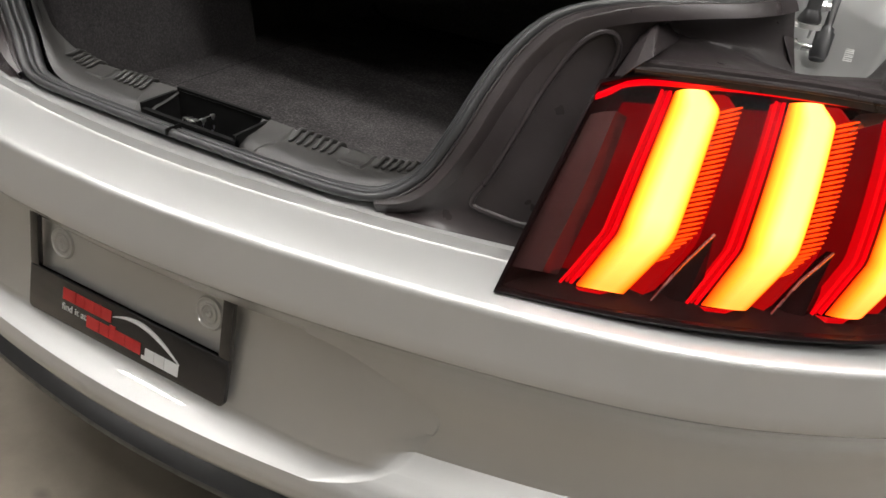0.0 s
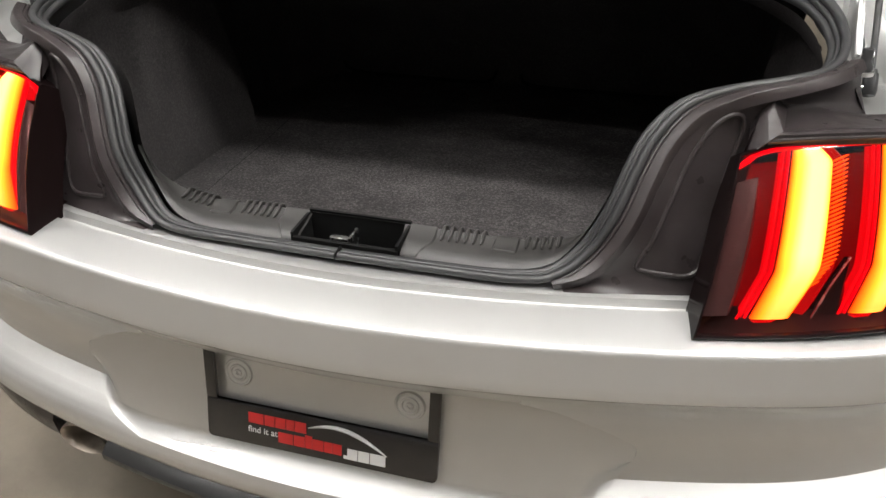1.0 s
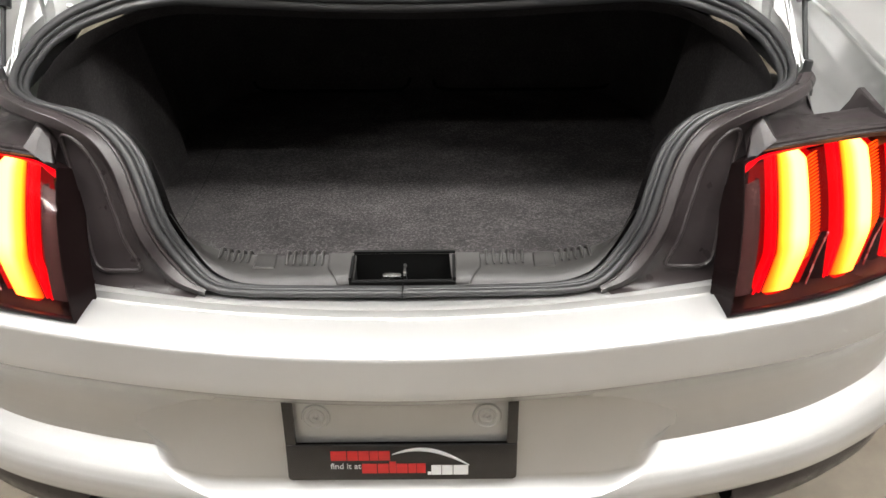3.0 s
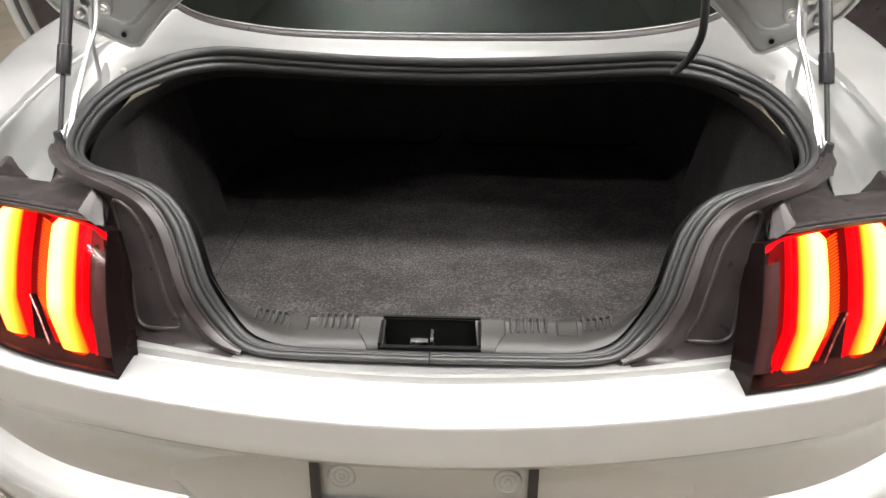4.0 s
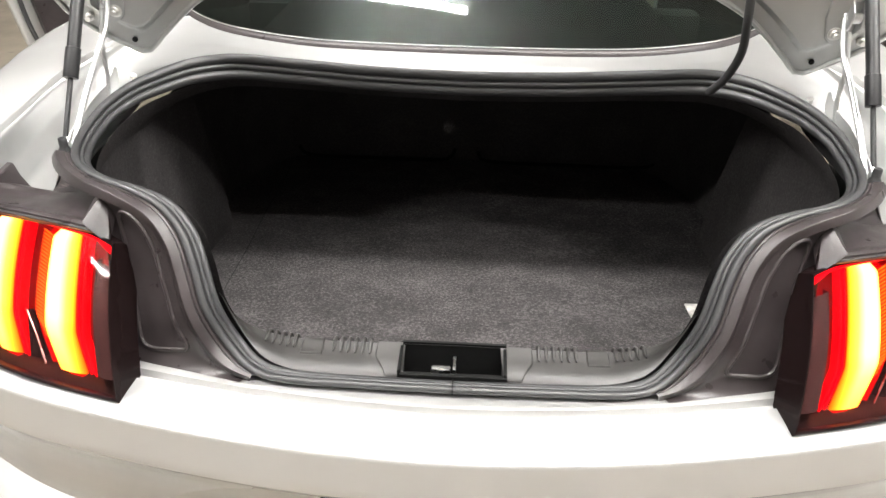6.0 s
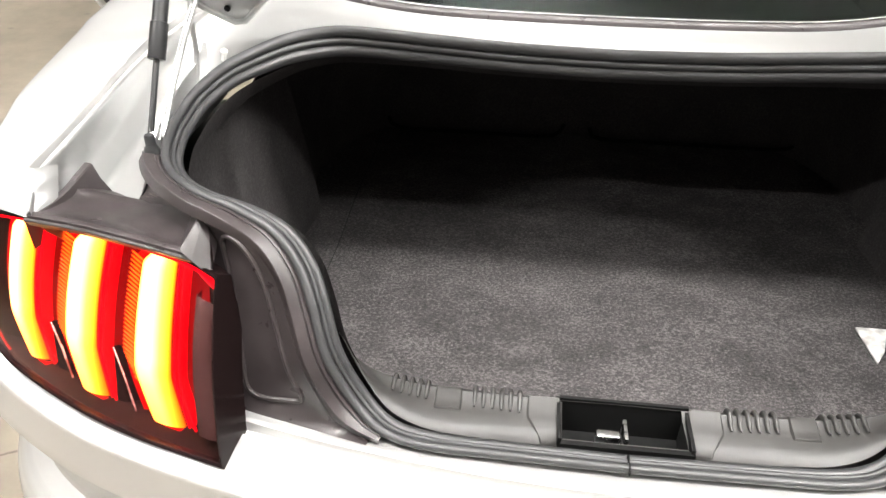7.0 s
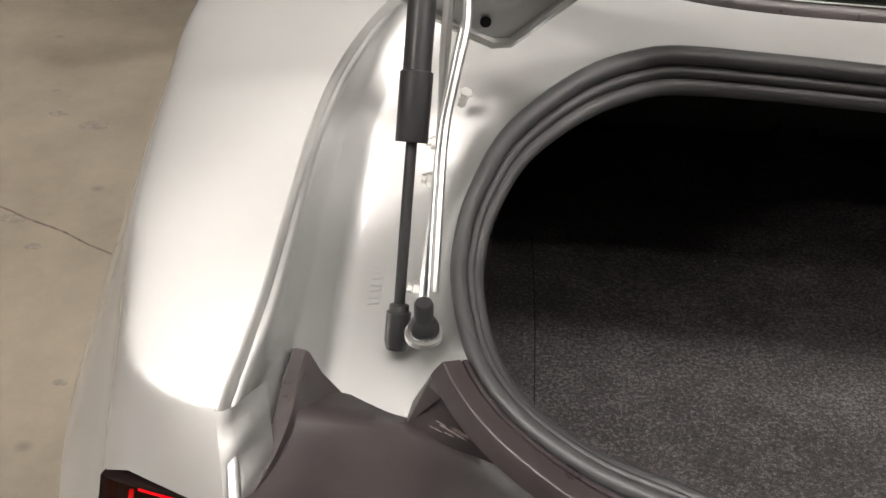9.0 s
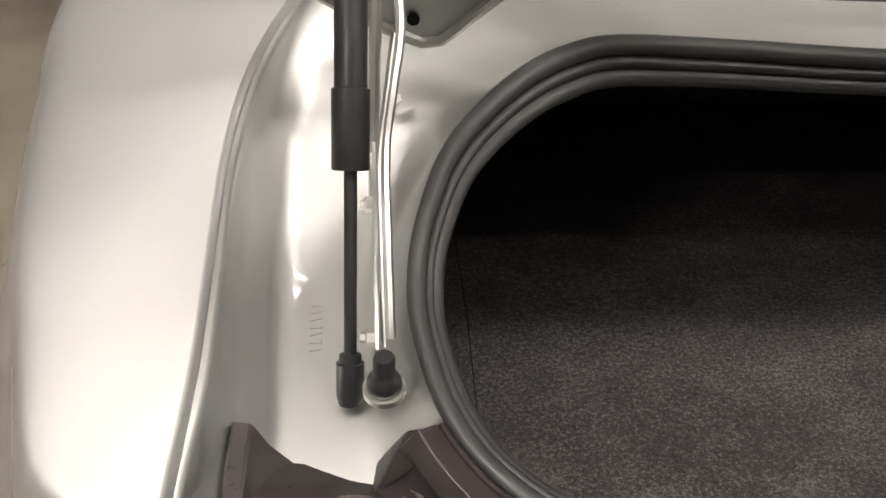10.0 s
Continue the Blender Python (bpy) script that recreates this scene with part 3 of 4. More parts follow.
def seal_frame(i):
    """Inward and outward-facing directions of the flange at a loop point."""
    t = (loop[(i + 1) % NL] - loop[i - 1]).normalized()
    p = loop[i]
    inward = Vector((-p.x * 1.3, 0.33 - p.y, 0.86 - p.z if p.z < 0.97 else -along([(0.2, 0.10), (0.33, 0.30), (0.45, 0.42), (0.56, 0.45)], p.y)))
    if abs(p.x) < 0.2 and p.y < 0.2:
        inward = Vector((0, 1, 0.15))
    inward = (inward - t * inward.dot(t)).normalized()
    out = t.cross(inward)
    if out.z - out.y < 0:
        out = -out
    return inward, out


frames = [seal_frame(i) for i in range(NL)]
for _ in range(6):
    frames = [tuple(sum((frames[(i + k) % NL][j] for k in (-2, -1, 0, 1, 2)), Vector()).normalized() for j in (0, 1)) for i in range(NL)]
SIZE = [along([(0.1, 0.58), (0.25, 0.58), (0.40, 0.64), (0.56, 0.90)], p.y) for p in loop]


def loop_sweep(profile, closed_profile=True):
    """Sweep a section of (inward, outward) along the seal loop."""
    rws = [[loop[i] + (frames[i][0] * a + frames[i][1] * b) * SIZE[i] for i in range(NL)] for a, b in profile]
    if closed_profile:
        rws.append(rws[0])
    return sheet(rws, closed=True)


def bulb(cx, cy, rx, ry, n=12):
    return [(cx + rx * math.cos(2 * math.pi * k / n), cy + ry * math.sin(2 * math.pi * k / n)) for k in range(n)]


seal = part("boot_seal", loop_sweep(bulb(0.0095, 0.001, 0.0095, 0.0085)), RUBBER, car, "black rubber boot opening seal", angle=80)
part("seal_lip", loop_sweep([(0.017, -0.006), (0.019, 0.000), (0.0225, 0.0035), (0.027, 0.0025), (0.0295, -0.002), (0.029, -0.009), (0.021, -0.011)]), RUBBER, seal, angle=70)
part("seal_carrier", loop_sweep([(0.027, -0.006), (0.033, -0.0035), (0.0385, -0.004), (0.043, -0.008), (0.043, -0.016), (0.030, -0.016)]), RUBBER, seal, angle=70)
part("seal_joint", box((-0.0008, 0.068, 0.776), (0.0008, 0.090, 0.7845), 0.0003), HOLE, seal)

# boot floor and lining
part("boot_floor", sheet([[(u * along([(0.1, 0.36), (0.3, 0.52), (0.5, 0.60)], y), y, 0.583 + 0.005 * math.sin(u * 4) * math.sin(y * 5)) for u in [-1 + k / 18 for k in range(37)]] for y in [0.155 + 0.04 * j for j in range(28)]], thick=-0.012), CARPET, car, "charcoal grey needle-felt boot carpet")
rows = [[], [], [], [], []]
for i in range(NL):
    p, (inw, out) = loop[i], frames[i]
    a = p + inw * 0.034 - out * 0.022
    front = smooth_step(0.33, 0.62, p.y)
    sx = 1 if p.x > 0 else -1
    wide = smooth_step(0.30, 0.50, abs(p.x)) if p.y < 0.5 else 1.0
    bx = p.x * 0.98
    by = p.y + front * (1.20 - p.y) if p.y > 0.33 else max(p.y + 0.05, 0.165)
    if front > 0.5:
        bx = sx * min(abs(p.x) * 1.12, 0.56)
    foot = Vector((bx, by, 0.578))
    rows[0].append(a)
    rows[1].append(a + Vector((sx * 0.01 * wide, 0.05 * front, -0.03)))
    rows[2].append(Vector((foot.x + sx * 0.015 * wide, p.y + (foot.y - p.y) * 0.75, min(0.93, a.z - 0.05))) if a.z > 0.86 else a.lerp(foot, 0.4))
    rows[3].append(Vector((foot.x + sx * 0.01 * wide, foot.y, 0.70)) if a.z > 0.86 else a.lerp(foot, 0.7))
    rows[4].append(foot)
part("boot_lining", sheet(rows, closed=True), FELT, car, "charcoal felt boot side lining and seat back")
for xa, xb in ((-0.44, -0.03), (0.03, 0.50)):
    part("seat_gap", tube(spline([(xa, 1.145, 0.640), (xa + 0.03, 1.150, 0.612), ((xa + xb) / 2, 1.158, 0.606), (xb - 0.03, 1.150, 0.612), (xb, 1.145, 0.645)], 24), 0.005, 8), HOLE, car, "dark gap under the folding seat back")
for s in (-1, 1):
    part("lining_clip", lathe([(-0.004, 0.003), (-0.001, 0.0075), (0.0015, 0.0065), (0.002, 0.002)], (s * 0.5385, 0.417, 0.965), (-s, 0, -0.3), 14), HOLE, car, "dark push clip in the boot lining")
part("carpet_joint", tube([(-0.459 + 0.0012 * math.sin(k * 0.8), 0.30 + 0.04 * k, 0.5940 + 0.005 * math.sin(-3.06) * math.sin((0.30 + 0.04 * k) * 5)) for k in range(22)], 0.0014, 6), HOLE, car, "dark joint between two carpet pieces")

# rear sill cover with latch opening, ribs and tabs
SILL_IN = [(-0.319, 0.168, 0.848), (-0.303, 0.165, 0.818), (-0.280, 0.171, 0.793), (-0.2244, 0.170, 0.779), (-0.106, 0.160, 0.785), (0.0, 0.159, 0.787)]
inner = spline(SILL_IN + mirror(SILL_IN[-2::-1], -1), 81)
lo_i = [i for i in range(NL) if loop[i].y < 0.12 and loop[i].z < 0.90]
rear = sorted((loop[i] + frames[i][0] * 0.03 - frames[i][1] * 0.012 for i in lo_i), key=lambda p: p.x)
rear = spline(rear[::4] + [rear[-1]], 81)
sill_rows = []
for t, dz in ((0, 0), (0.12, 0.004), (0.3, 0.004), (0.5, 0.002), (0.7, 0.0), (0.9, 0.002), (1.0, -0.002)):
    sill_rows.append([a.lerp(b, t) + Vector((0, 0, dz)) for a, b in zip(rear, inner)])
sill_rows.append([p + Vector((0, 0.004, -0.012)) for p in inner])
sill_rows.append([Vector((p.x, p.y + 0.006, 0.57)) for p in inner])
bm = sheet(sill_rows)
gap = [f for f in bm.faces if abs(f.calc_center_median().x) < 0.066 and 0.108 < f.calc_center_median().y < 0.152 and f.calc_center_median().z > 0.77]
bmesh.ops.delete(bm, geom=gap, context="FACES")
sill = part("rear_sill_cover", bm, SILL, car, "grey moulded plastic sill cover with ribs")
part("latch_well", box((-0.07, 0.100, 0.735), (0.070, 0.158, 0.738)), HOLE, sill, "black latch recess")
for lo, hi in (((-0.073, 0.1, 0.735), (-0.069, 0.160, 0.786)), ((0.066, 0.1, 0.735), (0.070, 0.160, 0.786)), ((-0.07, 0.154, 0.735), (0.070, 0.158, 0.790)), ((-0.07, 0.098, 0.735), (0.07, 0.104, 0.780))):
    part("latch_wall", box(lo, hi), HOLE, sill)


def row_at(row, x):
    for a, b in zip(row, row[1:]):
        if a.x <= x <= b.x:
            return a.lerp(b, (x - a.x) / (b.x - a.x))
    return row[0] if x < row[0].x else row[-1]


def on_sill(x, y, up=0.0):
    """Point of the sill cover's top at x, y."""
    pts = [row_at(r, x) for r in sill_rows[:7]]
    for a, b in zip(pts, pts[1:]):
        if a.y <= y <= b.y:
            return a.lerp(b, (y - a.y) / max(b.y - a.y, 1e-6)) + Vector((0, 0, up))
    return Vector((x, y, (pts[0] if y < pts[0].y else pts[-1]).z + up))


def sill_patch(x_a, x_b, taper, y_a, y_b, up, n=10):
    """A thin plate that follows the sill; taper narrows its rear edge."""
    rws = []
    for g, lift in ((-0.03, -0.002), (0.0, up * 0.5), (0.04, up), (0.25, up), (0.5, up), (0.75, up), (0.96, up), (1.0, up * 0.5), (1.02, -0.002)):
        y = y_a + (y_b - y_a) * g
        k = taper * smooth_step(0.55, 0.0, g)
        rws.append([on_sill(x, y, -0.002 if j in (0, n) else lift) for j, x in enumerate([x_a + (x_b - k * (1 if x_b > x_a else -1) - x_a) * i / n for i in range(n + 1)])])
    return sheet(rws)


for s in (-1, 1):
    part("latch_bezel", sill_patch(s * 0.067, s * 0.108, 0.016, 0.104, 0.158, 0.0022), SILL, sill)
latch = part("latch", merged(box((-0.030, 0.118, 0.738), (-0.004, 0.130, 0.774), 0.003), box((-0.001, 0.112, 0.738), (0.003, 0.140, 0.780), 0.001)), CHROME, sill, "bright steel boot latch")
part("latch_rod", tube([(-0.03, 0.112, 0.752), (0.06, 0.112, 0.752)], 0.0012, 6), CHROME, latch)
for s in (-1, 1):
    for xs, ye in (([0.114 + 0.0100 * k for k in range(6)], 0.157), ([0.219 + 0.0095 * k for k in range(5)], 0.160)):
        for k, xr in enumerate(xs):
            y_b = row_at(sill_rows[6], s * xr).y + 0.001
            pts = [on_sill(s * xr, y_b - d, 0.0024) for d in (0.0, 0.006, 0.013, 0.020, 0.026)]
            pts = [pts[0] + Vector((0, 0.005, -0.014)), pts[0] + Vector((0, 0.004, -0.005)), pts[0] + Vector((0, 0.002, -0.001))] + pts[1:]
            part("rib", tube(pts, [0.0027, 0.0028, 0.0028, 0.0028, 0.0027, 0.0024, 0.0012], 8), SILL, sill)
    y_b = row_at(sill_rows[6], s * 0.194).y
    part("tab", sill_patch(s * 0.177, s * 0.211, 0.0, y_b - 0.033, y_b - 0.001, 0.0024), SILL, sill)
part("tie_down", slab([(0.434, 0.546, 0.5985), (0.484, 0.546, 0.5985), (0.460, 0.490, 0.5985), (0.440, 0.462, 0.5985)], (0, 0, 1), 0.004, 0.0015), PLATED, car, "bright metal bracket at the carpet edge")

# tail panel trim between seal and lamp, one each side
band_i = [i for i, p in enumerate(half) if p.x > 0.258 and p.y < 0.279]
BAND = ((0.004, -0.006), (0.0, 0.0005), (-0.0025, 0.0024), (-0.0048, 0.0024), (-0.0054, 0.0008), (-0.0062, 0.0008), (-0.0068, 0.0028), (-0.0074, 0.0030), (-0.0180, 0.0030), (-0.0188, 0.0024), (-0.0196, 0.0008), (-0.0215, -0.004), (-0.0225, -0.009))


def band_point(i, a, b):
    k = smooth_step(0.258, 0.30, half[i].x)
    return half[i] + frames[i][0] * a * (0.35 + 0.65 * k) + frames[i][1] * b


FIELD_A = [band_point(i, -0.0222, -0.0075) for i in band_i if half[i].y < 0.215]
FIELD_A = spline(FIELD_A[::3] + [FIELD_A[-1]], 41)
FIELD_B = spline([(0.275, 0.079, 0.771), (0.33, 0.092, 0.769), (0.40, 0.107, 0.767), (0.428, 0.115, 0.768), (0.436, 0.122, 0.782), (0.443, 0.140, 0.83), (0.450, 0.160, 0.88), (0.457, 0.185, 0.945), (0.458, 0.198, 0.970)], 41)


def field(u, t):
    f = min(max(u, 0), 1) * 40
    i = min(int(f), 39)
    a, b = FIELD_A[i].lerp(FIELD_A[i + 1], f - i), FIELD_B[i].lerp(FIELD_B[i + 1], f - i)
    return a.lerp(b, t) + Vector((0, 0.008 * math.sin(math.pi * t), 0))


FIELD_GRID = [field(u / 60, t / 30) for u in range(61) for t in range(31)]


def on_field(x, z):
    """Point of the trim's field at x and height z, a little proud."""
    return min(FIELD_GRID, key=lambda p: (p.x - x) ** 2 + (p.z - z) ** 2).y


for s in (-1, 1):
    rws = [mirror([field(k / 60, t) for k in range(61)], s) for t in (0, 0.05, 0.1, 0.2, 0.3, 0.45, 0.6, 0.75, 0.88, 1.0)]
    panel = part("tail_panel_trim", sheet(rws), PLASTIC, car, "black grained plastic tail panel trim", angle=60)
    inset = spline([(0.352, 0, 0.793), (0.38, 0, 0.790), (0.408, 0, 0.788), (0.418, 0, 0.796), (0.423, 0, 0.84), (0.431, 0, 0.90), (0.439, 0, 0.950), (0.430, 0, 0.964), (0.410, 0, 0.952), (0.390, 0, 0.915), (0.376, 0, 0.87), (0.362, 0, 0.825), (0.348, 0, 0.799), (0.352, 0, 0.793)], 90)
    path = [Vector((p.x, on_field(p.x, p.z), p.z)) for p in inset]
    for _ in range(4):
        path = [(path[k - 1] + path[k] * 2 + path[(k + 1) % 90]) / 4 for k in range(90)]
    part("bead", tube(mirror([p + Vector((0, -0.0004, 0.0004)) for p in path + path[:1]], s), 0.0030, 8), PLASTIC, panel)
    part("flange", sheet([mirror([band_point(i, a, b) for i in band_i], s) for a, b in BAND]), PLASTIC, panel, angle=24)
    # wall beside the lamp
    wall = spline([(0.432, 0.060, 0.764), (0.436, 0.085, 0.80), (0.442, 0.118, 0.86), (0.450, 0.158, 0.925), (0.456, 0.188, 0.962)], 24)
    back = spline([(0.430, 0.116, 0.766), (0.438, 0.128, 0.80), (0.446, 0.150, 0.86), (0.455, 0.178, 0.925), (0.459, 0.198, 0.968)], 24)
    front = spline([(0.416, 0.036, 0.768), (0.421, 0.064, 0.805), (0.427, 0.098, 0.855), (0.434, 0.138, 0.912), (0.447, 0.165, 0.944)], 24)
    part("side_wall", sheet([mirror(front, s), mirror([a.lerp(b, 0.5) + Vector((-0.002, 0, 0)) for a, b in zip(front, wall)], s), mirror(wall, s), mirror(back, s), mirror([p + Vector((0.0, 0.02, 0)) for p in back], s)]), LAMP_BLACK, panel)

# tail lamps
LB = [(0.415, 0.035, 0.769), (0.46, 0.046, 0.769), (0.50, 0.055, 0.771), (0.546, 0.068, 0.773), (0.60, 0.088, 0.775), (0.66, 0.116, 0.777), (0.715, 0.146, 0.782), (0.752, 0.172, 0.802)]
LT = [(0.436, 0.149, 0.928), (0.47, 0.160, 0.940), (0.52, 0.172, 0.945), (0.56, 0.181, 0.948), (0.61, 0.191, 0.950), (0.66, 0.199, 0.952), (0.71, 0.208, 0.951), (0.744, 0.217, 0.946)]
lb, lt = spline(LB, 101), spline(LT, 101)


def lamp_point(p, q, out=0.0):
    """Point of the lamp's face: p from inner to outer edge, q from bottom to top, out towards the rear."""
    f = min(max(p, 0), 1) * 100
    i = min(int(f), 99)
    a = lb[i].lerp(lb[i + 1], f - i)
    b = lt[i].lerp(lt[i + 1], f - i)
    t = lb[i + 1] - lb[i]
    n = (b - a).cross(t).normalized()
    if n.y > 0:
        n = -n
    bow = 0.010 * math.sin(math.pi * min(max(q, 0), 1))
    return a.lerp(b, q) + n * (out + bow)


def lamp_patch(poly_left, poly_right, outs, s, rows_n=14):
    """A strip between two polylines of (p, q), raised by outs across its width."""
    L = spline([(a, b, 0) for a, b in poly_left], rows_n)
    R = spline([(a, b, 0) for a, b in poly_right], rows_n)
    m = len(outs)
    rws = []
    for j in range(m):
        t = j / (m - 1)
        rws.append(mirror([lamp_point(l.x + (r.x - l.x) * t, l.y + (r.y - l.y) * t, outs[j]) for l, r in zip(L, R)], s))
    bm = sheet(rws)
    bm.verts.index_update()
    layer = bm.loops.layers.uv.new("UVMap")
    for f in bm.faces:
        for lp in f.loops:
            j, i = divmod(lp.vert.index, rows_n)
            lp[layer].uv = (j / (m - 1), i / (rows_n - 1))
    return bm


for s in (-1, 1):
    lamp = part("tail_lamp", sheet([mirror([lamp_point(p / 40, q, -0.050) for p in range(41)], s) for q in [k / 12 for k in range(13)]]), LAMP_BLACK, car, "lit three-bar red tail lamp with gloss black housing")
    rim = [(p / 30, 0.0) for p in range(31)] + [(1.0, k / 10) for k in range(1, 11)] + [(1 - p / 30, 1.0) for p in range(1, 31)] + [(0.0, 1 - k / 10) for k in range(1, 10)]
    rws = [mirror([lamp_point(p + (0.5 - p) * g * 0.5, q + (0.5 - q) * g, o) for p, q in rim], s) for g, o in ((-0.02, -0.05), (-0.02, 0.001), (0.0, 0.004), (0.03, 0.003), (0.05, -0.003), (0.06, -0.05))]
    part("lamp_rim", sheet(rws, closed=True), LAMP_BLACK, lamp)
    part("red_back", lamp_patch([(0.075, 0.93), (0.085, 0.5), (0.075, 0.08)], [(0.93, 0.95), (0.93, 0.5), (0.87, 0.08)], (-0.040, -0.040, -0.040), s, 12), GLOW_DIM, lamp)
    part("inner_blank", lamp_patch([(0.012, 0.12), (0.016, 0.5), (0.02, 0.84)], [(0.118, 0.12), (0.128, 0.5), (0.118, 0.84)], (-0.006, -0.002, -0.004, -0.03), s), BLANK, lamp)
    for k in range(3):
        b0 = (0.205, 0.500, 0.785)[k]
        w = (0.135, 0.125, 0.100)[k]
        left = [(b0 + 0.002, 0.965), (b0 + 0.003, 0.85), (b0 + 0.004, 0.60), (b0 + 0.005, 0.40), (b0 + 0.005, 0.345), (b0 + 0.001, 0.315), (b0 - 0.008, 0.27), (b0 - 0.025, 0.18), (b0 - 0.042, 0.09)]
        right = [(b0 + w * 0.66, 0.972), (b0 + w * 0.80, 0.944), (b0 + w * 0.95, 0.910), (b0 + w * 0.99, 0.89), (b0 + w, 0.86), (b0 + w + 0.002, 0.60), (b0 + w + 0.003, 0.40), (b0 + w + 0.002, 0.345), (b0 + w - 0.004, 0.31), (b0 + w - 0.018, 0.25), (b0 + w - 0.040, 0.17), (b0 + w - 0.062, 0.09)]
        part("light_bar", lamp_patch(left, right, (-0.0250, -0.0195, -0.0165, -0.0150, -0.0140, -0.0135, -0.0135, -0.0140, -0.0150, -0.0175, -0.0230), s, 48), LED, lamp, "glowing amber-white light bar")
        strip = [(a - 0.034, b) for a, b in left]
        part("red_strip", lamp_patch(strip, [(a - 0.003, b) for a, b in left], (-0.038, -0.026, -0.024, -0.030, -0.028, -0.036), s, 30), LENS_STRIP, lamp)
        edge = spline([(a, b, 0) for a, b in strip], 30)
        part("red_line", tube(mirror([lamp_point(p.x, p.y, -0.023) for p in edge], s), 0.0014, 6), LENS_RED, lamp)
        edge = spline([(a - 0.012, b, 0) for a, b in left], 30)
        part("red_line", tube(mirror([lamp_point(p.x, p.y, -0.025) for p in edge], s), 0.0016, 6), LENS_RED, lamp)
        part("red_foot", lamp_patch([(b0 - 0.075, 0.085), (b0 - 0.088, 0.045)], [(b0 + w - 0.060, 0.085), (b0 + w - 0.072, 0.045)], (-0.03, -0.018, -0.018, -0.03), s, 6), LENS_STRIP, lamp)
        part("red_wall", lamp_patch([(a + 0.002, b) for a, b in right], [(a + 0.060, b) for a, b in right], (-0.030, -0.028, -0.026, -0.034), s, 26), LENS_WALL, lamp)
        nr = 30
        for j in range(nr if k < 2 else 0):
            q = 0.24 + 0.65 * j / (nr - 1)
            pr = b0 + w - 0.002 - 0.030 * smooth_step(0.36, 0.22, q)
            a = lamp_point(pr, q, -0.024)
            b = lamp_point(pr + 0.054 - 0.016 * smooth_step(0.40, 0.24, q), q + 0.034, -0.024)
            part("reflector_tooth", tube(mirror([a, a.lerp(b, 0.5), b], s), [0.0010, 0.0014, 0.0007], 5), REFLECTOR, lamp)
    tray = [lamp_point(p / 40, 0.018, -0.003) for p in range(41)]
    part("lamp_tray", sheet([mirror(tray, s), mirror([p + Vector((0, 0.030, 0.004)) for p in tray], s), mirror([p + Vector((0, 0.07, 0.008)) for p in tray], s)]), LAMP_BLACK, lamp)
    part("red_cap", lamp_patch([(-0.01, 0.905), (0.05, 0.925), (0.12, 0.955), (0.6, 0.965), (0.92, 0.955)], [(0.0, 0.95), (0.06, 0.985), (0.12, 0.99), (0.6, 0.99), (0.93, 0.985)], (-0.006, 0.001, -0.001, -0.012), s, 40), LENS_RED, lamp)
    for a, b in ((0.430, 0.45), (0.705, 0.43)):
        part("dark_wedge", lamp_patch([(a - 0.002, b - 0.06), (a - 0.050, 0.24), (a - 0.088, 0.07)], [(a + 0.004, b - 0.06), (a + 0.016, 0.24), (a + 0.030, 0.07)], (-0.034, -0.026, -0.024, -0.034), s, 10), LAMP_BLACK, lamp)
        part("bright_edge", tube(mirror([lamp_point(a - 0.003, b - 0.06, -0.022), lamp_point(a - 0.050, 0.24, -0.022), lamp_point(a - 0.086, 0.08, -0.022)], s), 0.0013, 6), CHROME, lamp)
    # glow along the lens border, added as an emitting rod
    glow_edge = spline([(0.88, 0.045, 0), (0.915, 0.06, 0), (0.948, 0.16, 0), (0.957, 0.5, 0), (0.957, 0.92, 0)], 50)
    part("red_edge", tube(mirror([lamp_point(p.x, p.y, -0.006) for p in glow_edge], s), 0.0014, 6), LENS_WALL, lamp)
    part("side_dark", lamp_patch([(0.925, 0.95), (0.925, 0.5), (0.87, 0.06)], [(0.985, 0.95), (0.985, 0.5), (0.975, 0.10)], (-0.034, -0.012, -0.004), s, 12), LAMP_BLACK, lamp)
    lens = part("lens", sheet([mirror([lamp_point(0.004 + 0.992 * p / 40, q, -0.0015) for p in range(41)], s) for q in [0.012 + 0.976 * k / 12 for k in range(13)]], thick=-0.0015), LENS_PANE, lamp, "pale red outer lens")
    lens.visible_shadow = False

    # moulded cover over the lamp
    F = spline([(0.462, 0.160, 0.952), (0.52, 0.172, 0.956), (0.60, 0.188, 0.960), (0.664, 0.197, 0.961)], 30)
    R = spline([(0.470, 0.206, 0.966), (0.52, 0.234, 0.956), (0.573, 0.267, 0.940), (0.605, 0.267, 0.944), (0.630, 0.263, 0.950), (0.648, 0.260, 0.953)], 30)
    rws = [mirror([a + Vector((0, -0.004, -0.016)) for a in F], s), mirror([a + Vector((0, -0.0065, -0.009)) for a in F], s), mirror([a + Vector((0, -0.005, -0.002)) for a in F], s)]
    for t in (0.0, 0.04, 0.08, 0.3, 0.6, 0.8, 0.93, 1.0):
        rws.append(mirror([a.lerp(b, t) + Vector((0, 0, -0.003 * math.sin(math.pi * t) - 0.002 * smooth_step(0.02, 0.08, t) * smooth_step(1.0, 0.9, t))) for a, b in zip(F, R)], s))
    E = spline([(0.474, 0.212, 0.963), (0.52, 0.240, 0.951), (0.552, 0.268, 0.941), (0.580, 0.297, 0.915), (0.603, 0.298, 0.922), (0.627, 0.296, 0.931), (0.648, 0.297, 0.938)], 30)
    rws.append(mirror([a.lerp(b, 0.5) + Vector((0, -0.0005, 0.0)) for a, b in zip(R, E)], s))
    rws.append(mirror(E, s))
    rws.append(mirror([b + Vector((0, 0.001, -0.040)) for b in E], s))
